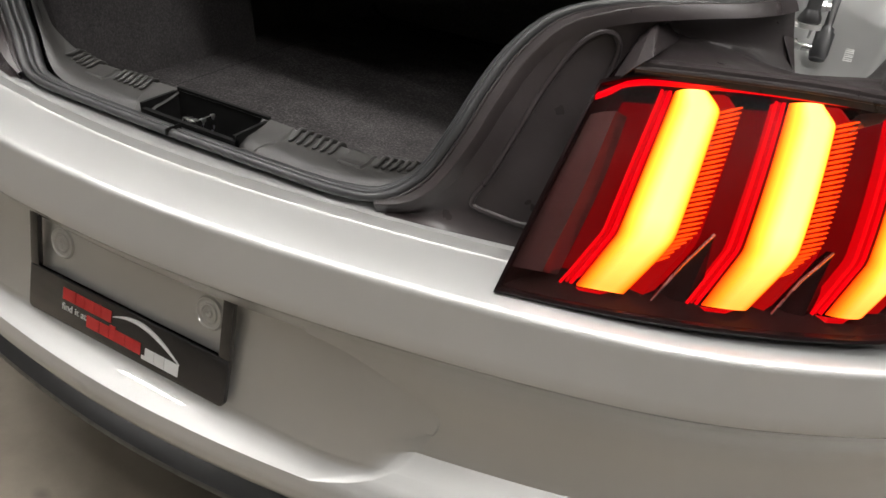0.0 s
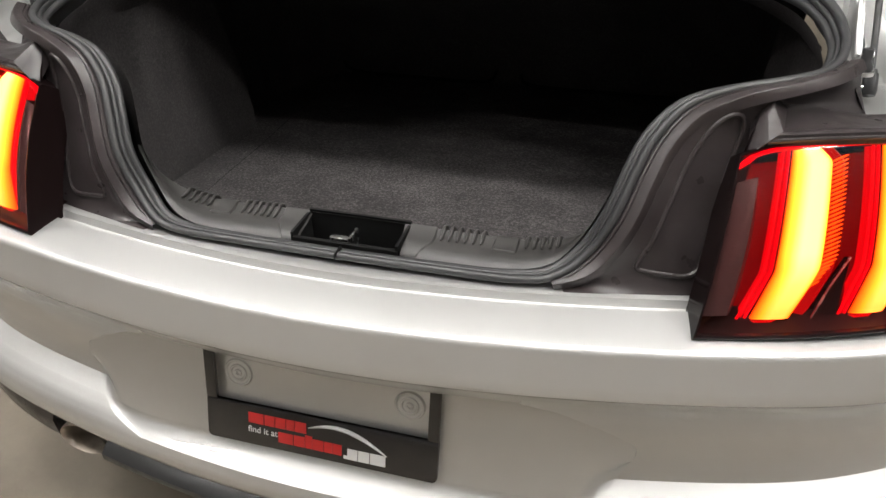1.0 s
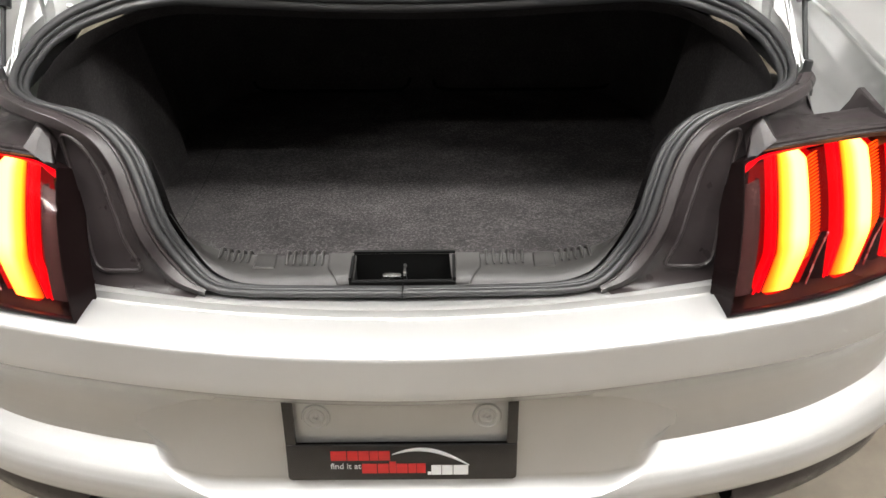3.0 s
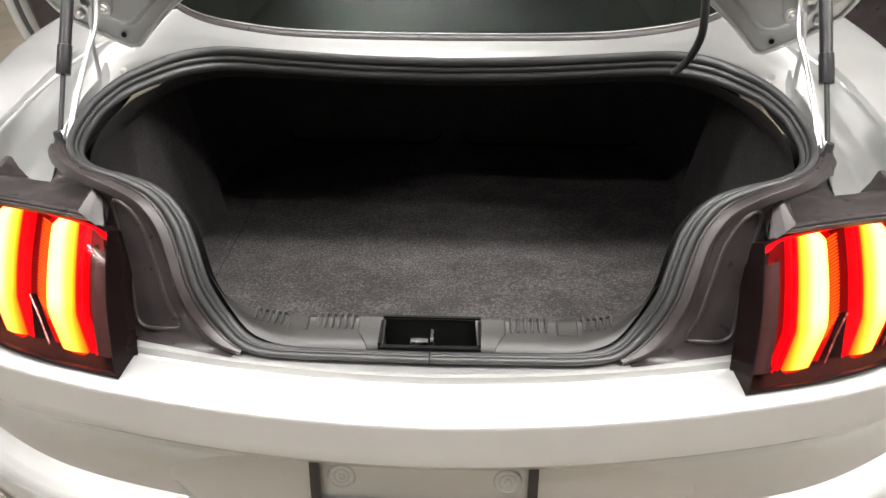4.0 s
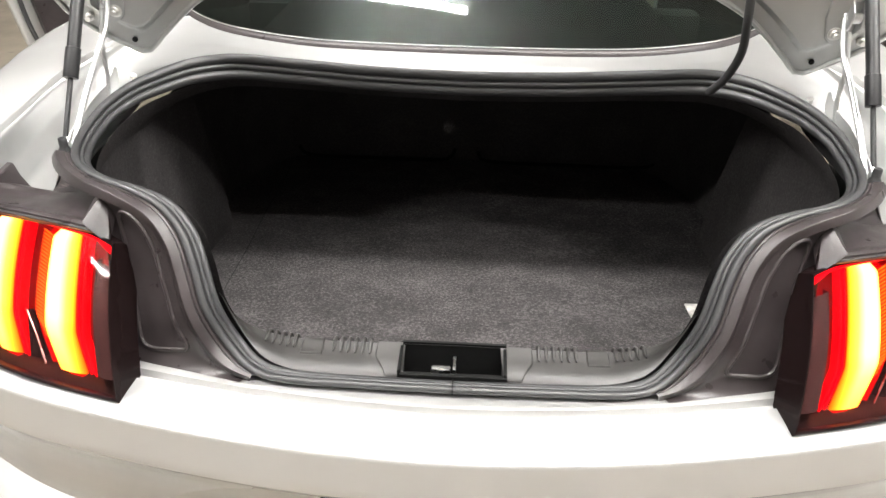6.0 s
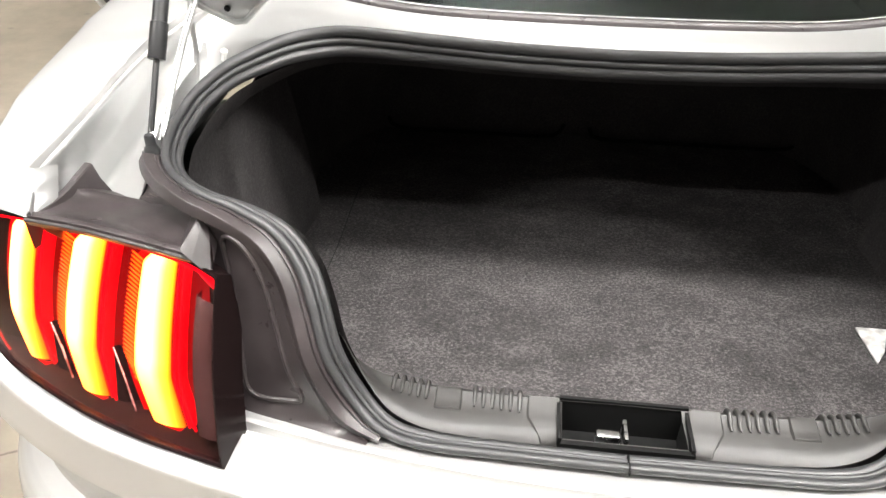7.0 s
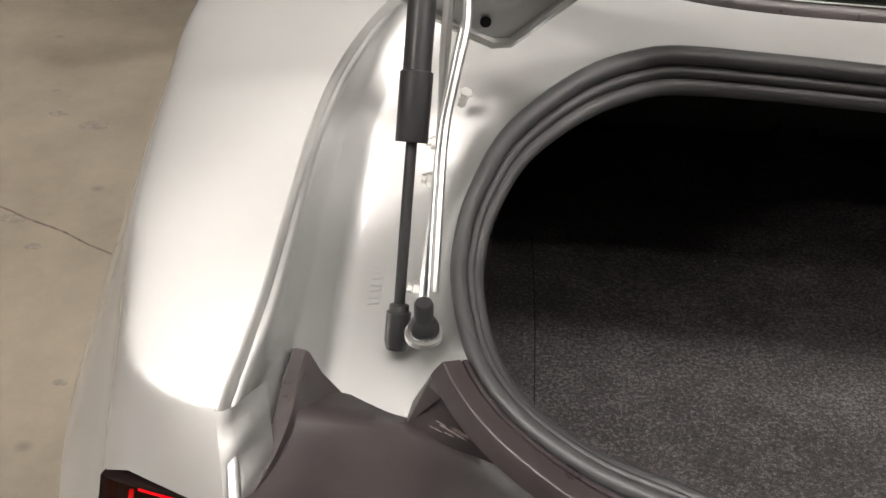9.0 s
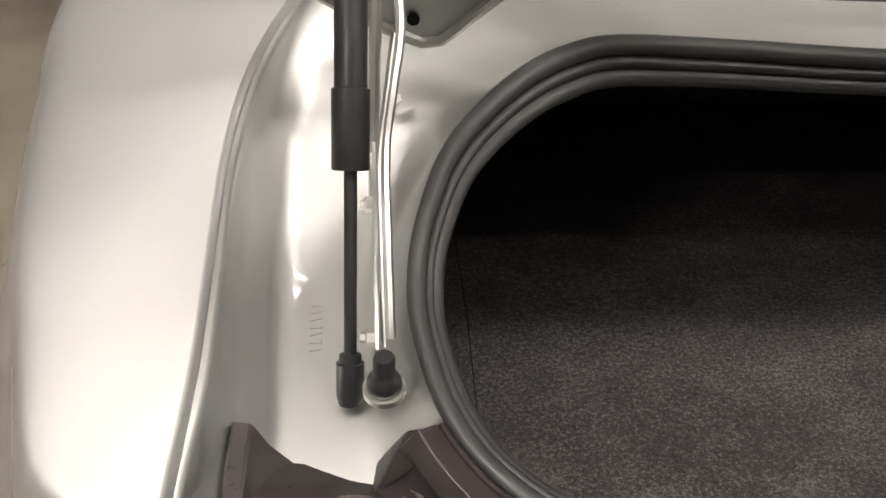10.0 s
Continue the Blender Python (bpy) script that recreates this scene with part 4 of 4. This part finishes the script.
    cover = part("lamp_cover", sheet(rws), PLASTIC, car, "black grained plastic cover over the tail lamp", angle=50)
    part("trim_line", tube(mirror([a + Vector((0, -0.0075, -0.007)) for a in F], s), 0.0026, 8), PLASTIC, cover)
    # rise from the cover to the seal flange
    top = [band_point(i, -0.0195, 0.0008) for i in band_i if half[i].x > 0.43]
    top = spline(top[::3] + [top[-1]], 24)
    low = spline([(0.462, 0.203, 0.972), (0.49, 0.216, 0.962), (0.52, 0.234, 0.956), (0.55, 0.252, 0.949), (0.576, 0.272, 0.938)], 24)

    def rise_point(k, t, up=0.0):
        k = min(max(k, 0), 22.999)
        i = int(k)
        a, b = low[i].lerp(low[i + 1], k - i), top[i].lerp(top[i + 1], k - i)
        return a.lerp(b, t) + Vector((0, 0.010, -0.008)) * math.sin(math.pi * t) + Vector((0.2, -0.3, 1)) * up

    part("rise", sheet([mirror([rise_point(k, t) for k in range(24)], s) for t in (-0.6, 0, 0.2, 0.4, 0.6, 0.8, 1.0)]), PLASTIC, cover)
    if s < 0:
        scuffs = random.Random(11)
        for m in range(9):
            k, t, run = 17.5 + 3.5 * scuffs.random(), 0.06 + 0.26 * scuffs.random(), 1.2 + 2.2 * scuffs.random()
            part("scuff", tube(mirror([rise_point(k - run * q / 5, t + 0.02 * q / 5, 0.0004) for q in range(6)], s), [0.0001, 0.0004, 0.0003, 0.0005, 0.0003, 0.0001], 5), SCUFF, cover, "pale scuff in the plastic")
    endcap = [(0.578, 0.272, 0.932), (0.581, 0.297, 0.914), (0.570, 0.293, 0.945), (0.560, 0.284, 0.979), (0.551, 0.282, 0.984), (0.553, 0.268, 0.974)]
    part("end_cap", hull(mirror(endcap, s)), PLASTIC, cover)
    part("inner_fin", hull(mirror([(0.458, 0.203, 0.983), (0.461, 0.205, 0.981), (0.474, 0.152, 0.957), (0.462, 0.150, 0.946), (0.444, 0.150, 0.926), (0.446, 0.188, 0.950), (0.482, 0.206, 0.962), (0.470, 0.190, 0.955)], s)), PLASTIC, cover)
    # raised wall along the cover's outer side
    outer_top = spline([(0.667, 0.192, 0.956), (0.659, 0.222, 0.957), (0.655, 0.252, 0.958), (0.655, 0.281, 0.961), (0.654, 0.303, 0.964)], 20)
    inner_top = spline([(0.656, 0.196, 0.957), (0.649, 0.223, 0.957), (0.645, 0.250, 0.959), (0.6445, 0.279, 0.962), (0.6435, 0.301, 0.9645)], 20)
    toe = spline([(0.648, 0.200, 0.952), (0.641, 0.226, 0.948), (0.638, 0.250, 0.945), (0.634, 0.278, 0.940), (0.624, 0.297, 0.929)], 20)
    wall = [[o + Vector((0.002, 0.002, -0.045)), o + Vector((0.0004, 0.0003, -0.0015)), o.lerp(n, 0.12), o.lerp(n, 0.88), n + (t - n) * 0.06, n.lerp(t, 0.5) + Vector((0.002, 0, -0.001)), t, t + Vector((-0.004, 0, -0.004))] for o, n, t in zip(outer_top, inner_top, toe)]
    wall.append([p.lerp(wall[-1][0], 0.10) + Vector((0, 0.002, -0.001)) for p in wall[-1]])
    wall.append([Vector((p.x, p.y - 0.004, min(p.z, 0.925))) for p in wall[-1]])
    part("outer_wall", sheet([mirror(r, s) for r in wall]), PLASTIC, cover, angle=35)

# quarter panels
EDGE = [(0.6735, 0.229, 0.996), (0.674, 0.245, 0.998), (0.672, 0.28, 1.002), (0.671, 0.32, 1.006), (0.673, 0.40, 1.013), (0.674, 0.48, 1.021), (0.667, 0.56, 1.030), (0.645, 0.65, 1.039), (0.60, 0.78, 1.05), (0.58, 1.0, 1.06), (0.58, 1.6, 1.07)]
SHOULDER = [(0.6745, 0.2285, 0.996), (0.688, 0.231, 0.998), (0.705, 0.237, 0.999), (0.719, 0.246, 0.999), (0.731, 0.258, 0.999), (0.741, 0.274, 0.999), (0.749, 0.294, 0.999), (0.767, 0.345, 0.999), (0.785, 0.40, 1.0), (0.805, 0.49, 1.0), (0.832, 0.636, 1.0), (0.850, 0.73, 1.0), (0.868, 0.95, 1.0), (0.875, 1.6, 1.0)]
SKIRT = [(0.664, 0.190, 0.958), (0.70, 0.203, 0.956), (0.742, 0.216, 0.949), (0.756, 0.198, 0.90), (0.760, 0.172, 0.845), (0.782, 0.188, 0.843), (0.825, 0.252, 0.841), (0.866, 0.372, 0.839), (0.891, 0.52, 0.835), (0.908, 0.9, 0.83), (0.912, 1.6, 0.83)]
SHARP = 8.0
for s in (-1, 1):
    n = 100
    e, h, k = spline(EDGE, n), spline(SHOULDER, n), spline(SKIRT, n)
    rws = [mirror([p + Vector((-0.003, 0, -0.012)) for p in e], s), mirror([p + Vector((-0.002, 0, -0.003)) for p in e], s)]
    for t in (0.0, 0.001, 0.003, 0.008, 0.02, 0.05, 0.1, 0.17, 0.25, 0.35, 0.5, 0.65, 0.8, 0.9, 1.0, 1.1, 1.2, 1.35, 1.5, 1.62, 1.72, 1.8, 1.87, 1.93, 1.97, 2.0):
        row = []
        for a, b, c in zip(e, h, k):
            ctrl = (b * (2 + 2 * SHARP) - a - c) / (2 * SHARP)
            u = t / 2
            wa, wb, wc = (1 - u) ** 2, 2 * SHARP * u * (1 - u), u * u
            row.append((a * wa + ctrl * wb + c * wc) / (wa + wb + wc))
        rws.append(mirror(row, s))
    lip = [Vector((0.6745, 0.2285, 0.996)).lerp(Vector((0.664, 0.190, 0.958)), k / 16) for k in range(17)]
    folds = []
    for m, d in enumerate((Vector((0, 0, 0)), Vector((-0.003, 0.001, -0.001)), Vector((-0.007, 0.006, -0.003)), Vector((-0.010, 0.012, -0.005)), Vector((-0.014, 0.020, -0.007)), Vector((-0.018, 0.032, -0.012)))):
        folds.append(mirror([p + d + Vector((-0.0010 * math.sin(k * 0.9 + m) * math.sin(math.pi * m / 5), 0, 0)) for k, p in enumerate(lip)], s))
    part("panel_return", sheet(folds), INNER_PAINT, car)
    seam = [p for p in k if p.z < 0.8455 and 0.758 < p.x < 0.80]
    part("panel_gap", tube(mirror([p + Vector((0.0006, -0.0006, -0.0008)) for p in seam], s), 0.0005, 6), HOLE, car)
    part("quarter_panel", sheet(rws), PAINT, car, "silver metallic painted rear quarter panel", angle=60)

# deck panel ahead of the boot opening, up to the rear window
WIN = [(0.0, 0.692, 1.028), (0.18, 0.697, 1.028), (0.315, 0.712, 1.029), (0.44, 0.758, 1.031), (0.515, 0.808, 1.033), (0.575, 0.87, 1.036)]
win = spline(mirror(WIN[:0:-1], -1) + [Vector(p) for p in WIN], 81)
OUTER = [(0.660, 0.19, 0.968), (0.673, 0.243, 0.986), (0.668, 0.31, 0.995), (0.670, 0.40, 1.003), (0.671, 0.48, 1.011), (0.664, 0.56, 1.020), (0.646, 0.64, 1.030), (0.62, 0.74, 1.036), (0.575, 0.87, 1.036),
         (0.515, 0.808, 1.033), (0.44, 0.758, 1.031), (0.315, 0.712, 1.029), (0.18, 0.697, 1.028), (0.0, 0.692, 1.028)]
INNER_AT = (11, 12, 13, 15, 15.7, 16.5, 17.2, 18, 18.7, 19.3, 20, 21, 22, 23)
FOOT = [(0.632, 0.20, 0.918), (0.634, 0.25, 0.923), (0.636, 0.31, 0.928), (0.642, 0.39, 0.934), (0.645, 0.46, 0.942), (0.643, 0.53, 0.957), (0.630, 0.585, 0.982), (0.600, 0.62, 1.006),
        (0.545, 0.70, 1.022), (0.49, 0.72, 1.026), (0.42, 0.69, 1.028), (0.31, 0.663, 1.027), (0.17, 0.653, 1.024), (0.0, 0.650, 1.022)]
# floor of the channel: how far it reaches towards the seal, and how low it stays there
REACH = ((0.26, 0.95), (0.26, 0.95), (0.26, 0.95), (0.26, 0.95), (0.26, 0.95), (0.28, 0.90), (0.34, 0.72), (0.4, 0.52), (0.4, 0.42), (0.4, 0.4), (0.4, 0.4), (0.4, 0.4), (0.4, 0.4), (0.4, 0.4))
inner_pts = []
for v in INNER_AT:
    k = min(int(v), 22)
    q = Vector(SEAL[k]).lerp(Vector(SEAL[k + 1]), v - k)
    i = min(range(121), key=lambda j: (half[j] - q).length)
    inner_pts.append(half[i] + frames[i][0] * 0.010 - frames[i][1] * 0.006)


def pair_curve(points, n=131):
    """Smooth curve in which the k-th of the given points lies at k / (count - 1)."""
    p = [Vector(q) for q in points]
    p = [2 * p[0] - p[1]] + p + [2 * p[-1] - p[-2]]
    out = []
    for j in range(n):
        f = j / (n - 1) * (len(points) - 1)
        i = min(int(f), len(points) - 2)
        t = f - i
        a, b, c, d = p[i:i + 4]
        out.append(0.5 * ((2 * b) + (c - a) * t + (2 * a - 5 * b + 4 * c - d) * t * t + (3 * b - a - 3 * c + d) * t ** 3))
    return out


def rounded(a, m, b, r, n=6):
    """Points of a corner at m between a and b, rounded off over the share r of both sides."""
    p, q = m.lerp(a, r), m.lerp(b, r)
    return [p.lerp(m, k / n).lerp(m.lerp(q, k / n), k / n) for k in range(n + 1)]


def dent(p, t):
    """Pressed dimples in the channel's wall near the lamp."""
    w = smooth_step(0.20, 0.24, p.y) * smooth_step(0.37, 0.30, p.y) * math.sin(math.pi * min(max(t, 0), 1))
    return -0.0022 * w * (math.sin(95 * p.y + 7 * t) + 0.7 * math.sin(190 * p.y - 9 * t + 1.3))


ground = []
for k, (f, q) in enumerate(zip(FOOT, inner_pts)):
    f, (k_in, k_low) = Vector(f), REACH[k]
    g = q.lerp(f, k_in)
    ground.append(Vector((g.x, g.y, q.z + (f.z - q.z) * k_low)))
oc, fc, gc, ic = pair_curve(OUTER), pair_curve(FOOT), pair_curve(ground), pair_curve(inner_pts)
for s in (-1, 1):
    sections = []
    for j, (a, f, g, b) in enumerate(zip(oc, fc, gc, ic)):
        sunk = Vector((0, 0, -0.05)) * smooth_step(12, 8, j)
        g, b = g + sunk, b + sunk
        hem = a + Vector((-0.005, 0.0, -0.0022)) * smooth_step(85, 60, j)
        col = [a, a.lerp(hem, 0.5), hem, hem.lerp(f, 0.06) + Vector((0.0012, 0, 0)) * smooth_step(85, 60, j)]
        for t in (0.16, 0.28, 0.4, 0.52, 0.64):
            w = hem.lerp(f, t)
            col.append(w + Vector((dent(w, t / 0.72) + 0.009 * math.sin(math.pi * t) * smooth_step(85, 60, j), 0, 0)))
        col += rounded(hem, f, g, 0.17) + [f.lerp(g, 0.42), f.lerp(g, 0.56)] + rounded(f, g, b, 0.35) + [g.lerp(b, 0.55), g.lerp(b, 0.8), b]
        sections.append(mirror(col, s))
    part("deck_and_channel", sheet(sections), INNER_PAINT, car, "silver painted deck and water channel round the boot opening", angle=70)
trim = part("window_trim", merged(sheet([[p + Vector((0, a, b)) for p in win] for a, b in ((0.000, -0.004), (0.003, 0.004), (0.008, 0.009), (0.014, 0.011), (0.02, 0.010))])), PLASTIC, car, "black rubber rear window trim")
part("window_bead", tube([p + Vector((0, 0.010, 0.0115)) for p in win], 0.0008, 8), ZINC, trim, "bright thin window bead")
rws = []
for t in [k / 10 for k in range(11)]:
    rws.append([Vector((p.x * (1 - 0.15 * t), p.y + 0.014 + (0.75 - (p.y - 0.692) * 0.5) * t, p.z + 0.008 + 0.30 * t + 0.05 * math.sin(math.pi * t * 0.5))) for p in win])
window = part("rear_window", sheet(rws, thick=-0.004), GLASS, car, "tinted greenish rear window reflecting the ceiling")
part("parcel_shelf", box((-0.44, 0.80, 0.975), (0.44, 1.5, 1.0), 0.005), HOLE, car, "black parcel shelf under the rear window")
part("roof", sheet([[(x, y, 1.335 + 0.035 * (1 - (x / 0.6) ** 2) - 0.02 * (y - 2.0) ** 2) for x in [-0.6 + 0.1 * i for i in range(13)]] for y in [1.46 + 0.1 * j for j in range(13)]], thick=-0.004), PAINT, car, "silver roof panel")
part("seat_back", box((-0.56, 1.21, 0.56), (0.56, 1.29, 0.99), 0.02), FELT, car, "felt-covered seat back closing the boot")

# gas struts, hinge arms, buffers
for s in (-1, 1):
    base, d = Vector((0.591, 0.334, 0.948)), Vector((-0.003, 0.074, 0.110)).normalized()
    if s > 0:
        base = Vector((0.588, 0.334, 0.948))
    strut = part("gas_strut", tube(mirror([base, base + d * 0.40], s), 0.0039, 12), DARK, car, "black gas strut beside the boot opening")
    part("strut_tube", lathe([(0.130, 0.005), (0.130, 0.0106), (0.131, 0.0110), (0.175, 0.0110), (0.176, 0.0094), (0.36, 0.0094), (0.36, 0.005)], mirror([base], s)[0], mirror([d], s)[0], 20), DARK, strut)
    part("socket", lathe([(-0.011, 0.003), (-0.010, 0.007), (-0.004, 0.0085), (0.016, 0.0085), (0.0165, 0.0070), (0.021, 0.0066), (0.022, 0.004)], mirror([base], s)[0], mirror([d], s)[0], 18), DARK, strut)
    part("ball_stud", lathe([(0.0, 0.0035), (0.022, 0.0035), (0.022, 0.006), (0.026, 0.006)], mirror([base], s)[0], (-s, -0.1, 0), 12), CHROME, strut)
    kb = Vector((0.571, 0.316, 0.972))
    buf = part("rubber_buffer", lathe([(0.0, 0.0085), (0.003, 0.0102), (0.007, 0.0098), (0.013, 0.0068), (0.014, 0.0062), (0.025, 0.0062), (0.0268, 0.0052), (0.0268, 0.001)], mirror([kb], s)[0], (0, 0.05, 1), 20), DARK, car, "black rubber buffer in a bright clip")
    part("clip", lathe([(-0.003, 0.007), (-0.003, 0.0122), (0.0012, 0.0122), (0.0012, 0.0104)], mirror([kb], s)[0], (0, 0.05, 1), 20), ZINC, buf)
    arm = [(0.567, 0.343, 0.982), (0.568, 0.39, 1.022), (0.568, 0.43, 1.052), (0.563, 0.455, 1.080), (0.558, 0.48, 1.105), (0.560, 0.505, 1.132), (0.562, 0.522, 1.168)]
    hinge = part("hinge_arm", tube(mirror(spline(arm, 30), s), 0.0034, 8), INNER_PAINT, car, "silver hinge link arm")
    part("arm_flange", sheet([mirror([p + Vector((d, e, 0)) for p in spline(arm[:5], 24)], s) for d, e in ((0.0038, -0.006), (0.0052, 0.0), (0.0045, 0.006))], thick=0.0012), INNER_PAINT, hinge)
    part("hinge_link", tube(mirror(spline([(0.575, 0.470, 0.985), (0.574, 0.488, 1.03), (0.573, 0.492, 1.085), (0.570, 0.508, 1.135)], 16), s), 0.0040, 8), INNER_PAINT, hinge)
    foot = [(0.5735, 0.335, 0.955), (0.5735, 0.365, 0.958), (0.5735, 0.50, 0.985), (0.5735, 0.522, 1.015), (0.5735, 0.524, 1.036), (0.5735, 0.515, 1.040), (0.5735, 0.485, 1.022), (0.5735, 0.43, 1.016), (0.5735, 0.35, 0.995), (0.5735, 0.333, 0.985)]
    part("hinge_base", slab(mirror(foot, s), (s, 0, 0), 0.0025, 0.0008), INNER_PAINT, hinge)
    for q in ((0.5755, 0.434, 1.006), (0.5755, 0.473, 1.012), (0.5755, 0.343, 0.984)):
        part("bolt", lathe([(0, 0.0055), (0.005, 0.0055), (0.006, 0.0035), (0.009, 0.0035)], mirror([q], s)[0], (s, 0, 0.1), 6), ZINC, hinge)
    part("bolt", lathe([(-0.010, 0.004), (0.002, 0.004), (0.003, 0.0058), (0.006, 0.0055)], (s * 0.56, 0.545, 1.012), (-s * 0.3, -0.3, 1), 6), ZINC, hinge)

# open boot lid
LIDN = Vector((0, -0.98, -0.20)).normalized()


def lid_point(x, h):
    """Point of the lid's inner skin: h up along the open lid."""
    return Vector((x, 0.575 - 0.20 * h - 0.02 * (abs(x) / 0.6) ** 2, 1.045 + 0.98 * h))


prof_low = [(0.0, 0.285), (0.15, 0.27), (0.25, 0.215), (0.345, 0.148), (0.42, 0.106), (0.457, 0.078), (0.50, 0.038), (0.524, 0.014), (0.540, 0.012), (0.59, 0.040), (0.63, 0.070), (0.648, 0.094), (0.668, 0.148), (0.682, 0.24)]
low = spline([(-x, h, 0) for x, h in prof_low[:0:-1]] + [(x, h, 0) for x, h in prof_low], 121)
rws = []
for t in (0, 0.01, 0.05, 0.060, 0.066, 0.076, 0.082, 0.09, 0.14, 0.3, 0.5, 0.8, 1.0):
    rws.append([lid_point(p.x * (1 - 0.08 * t), p.y + (0.60 - p.y) * t) + LIDN * (0.014 * smooth_step(0.060, 0.082, t)) for p in low])
lid = part("boot_lid", sheet(rws, thick=-0.02), INNER_PAINT, car, "open silver boot lid seen from inside")
part("lid_hem", tube([lid_point(p.x, p.y) + LIDN * 0.002 for p in low], 0.0042, 8), INNER_PAINT, lid)
for s in (-1, 1):
    o = [lid_point(s * x, h) + LIDN * 0.013 for x, h in ((0.545, 0.080), (0.552, 0.072), (0.565, 0.068), (0.582, 0.072), (0.590, 0.085), (0.592, 0.13), (0.590, 0.26), (0.548, 0.27), (0.536, 0.15), (0.536, 0.112))]
    br = part("hinge_bracket", slab(o, LIDN, 0.005, 0.002), INNER_PAINT, lid, "silver hinge bracket bolted to the lid")
    for x, h in ((0.556, 0.088), (0.571, 0.150)):
        part("bolt", lathe([(0, 0.0105), (0.002, 0.0105), (0.003, 0.0075), (0.007, 0.0070), (0.008, 0.004), (0.013, 0.0038)], lid_point(s * x, h) + LIDN * 0.017, LIDN, 12), ZINC, br)
    part("pivot", lathe([(-0.008, 0.008), (0.008, 0.008), (0.009, 0.005)], lid_point(s * 0.572, 0.118) + LIDN * 0.026, (1, 0, 0), 14), ZINC, br)
    part("fork", merged(slab([lid_point(s * 0.5805, 0.085) + LIDN * 0.016, lid_point(s * 0.5805, 0.145) + LIDN * 0.016, lid_point(s * 0.5805, 0.130) + LIDN * 0.036, lid_point(s * 0.5805, 0.105) + LIDN * 0.036], (s, 0, 0), 0.003, 0.001), slab([lid_point(s * 0.5635, 0.085) + LIDN * 0.016, lid_point(s * 0.5635, 0.145) + LIDN * 0.016, lid_point(s * 0.5635, 0.130) + LIDN * 0.036, lid_point(s * 0.5635, 0.105) + LIDN * 0.036], (s, 0, 0), 0.003, 0.001)), INNER_PAINT, br)
    part("ball_stud", lathe([(0, 0.007), (0.004, 0.007), (0.006, 0.0045), (0.012, 0.0045)], lid_point(s * 0.605, 0.072) + LIDN * 0.004, LIDN, 12), ZINC, br)
    part("hem_hole", lathe([(0, 0.0045), (0.002, 0.0045)], lid_point(s * 0.546, 0.032) + LIDN * 0.0015, LIDN, 10), HOLE, lid)
harness = spline([(0.385, 0.52, 1.03), (0.400, 0.50, 1.06), (0.405, 0.47, 1.11), (0.392, 0.44, 1.17), (0.385, 0.43, 1.24), (0.39, 0.40, 1.32)], 24)
part("wiring_harness", tube(harness, 0.0065, 10), RUBBER, car, "black ribbed wiring tube from lid to body")

# open front doors, only their rear corners show
for s in (-1, 1):
    hx, hy = 0.93, 3.35
    dx, dy = 0.72, -0.70
    outline = [(0.0, 0.30), (1.15, 0.30), (1.27, 0.36), (1.34, 0.50), (1.38, 0.72), (1.36, 0.95), (0.0, 0.98)]
    rim_points = [Vector((s * (hx + dx * u), hy + dy * u, z)) for u, z in outline]
    nrm = Vector((-s * 0.70, -0.72, 0))
    door = part("front_door", slab(rim_points, -nrm, 0.05, 0.01), PAINT, car, "open front door with black lining")
    inn = [Vector((s * (hx + dx * u), hy + dy * u, z)) + nrm * 0.004 for u, z in ((0.05, 0.37), (1.12, 0.37), (1.21, 0.42), (1.27, 0.53), (1.30, 0.73), (1.28, 0.92), (0.05, 0.95))]
    part("door_lining", slab(inn, nrm, 0.05, 0.015), PLASTIC, door, "black plastic door lining")
    at = lambda u, z, d: Vector((s * (hx + dx * u), hy + dy * u, z)) + nrm * d
    rest = spline([at(0.10, 0.70, 0.075), at(0.45, 0.68, 0.085), at(0.85, 0.68, 0.080), at(1.10, 0.73, 0.070), at(1.20, 0.80, 0.060)], 24)
    part("armrest", tube(rest, [0.028 + 0.012 * math.sin(math.pi * k / 23) for k in range(24)], 12), PLASTIC, door)
    part("door_pocket", slab([at(0.30, 0.42, 0.055), at(1.10, 0.42, 0.055), at(1.16, 0.52, 0.055), at(1.05, 0.56, 0.055), at(0.30, 0.55, 0.055)], nrm, 0.02, 0.008), DARK, door)
    part("speaker_ring", lathe([(0.0, 0.085), (0.006, 0.085), (0.008, 0.075), (0.002, 0.070), (0.002, 0.01)], at(0.95, 0.86, 0.052), nrm, 28), DARK, door)
    part("door_seal", tube([p + nrm * 0.02 for p in spline([(s * (hx + dx * u), hy + dy * u, z) for u, z in ((0.05, 0.34), (1.14, 0.34), (1.24, 0.40), (1.305, 0.52), (1.335, 0.73), (1.32, 0.93))], 40)], 0.010, 8), RUBBER, door)

# small ridges of an illegible stamped mark
for s in (-1, 1):
    rng = random.Random(7)
    for k in range(7):
        y = 0.376 + 0.0060 * k
        c = Vector((s * 0.6145, y, 0.9338 + 0.085 * (y - 0.376)))
        part("stamp_ridge", tube([c + Vector((-0.004, -0.0022, 0)), c + Vector((0.004, -0.0022 + 0.004 * rng.random(), 0)), c + Vector((0.004, 0.0022, 0))], 0.0005, 5), INNER_PAINT, car)
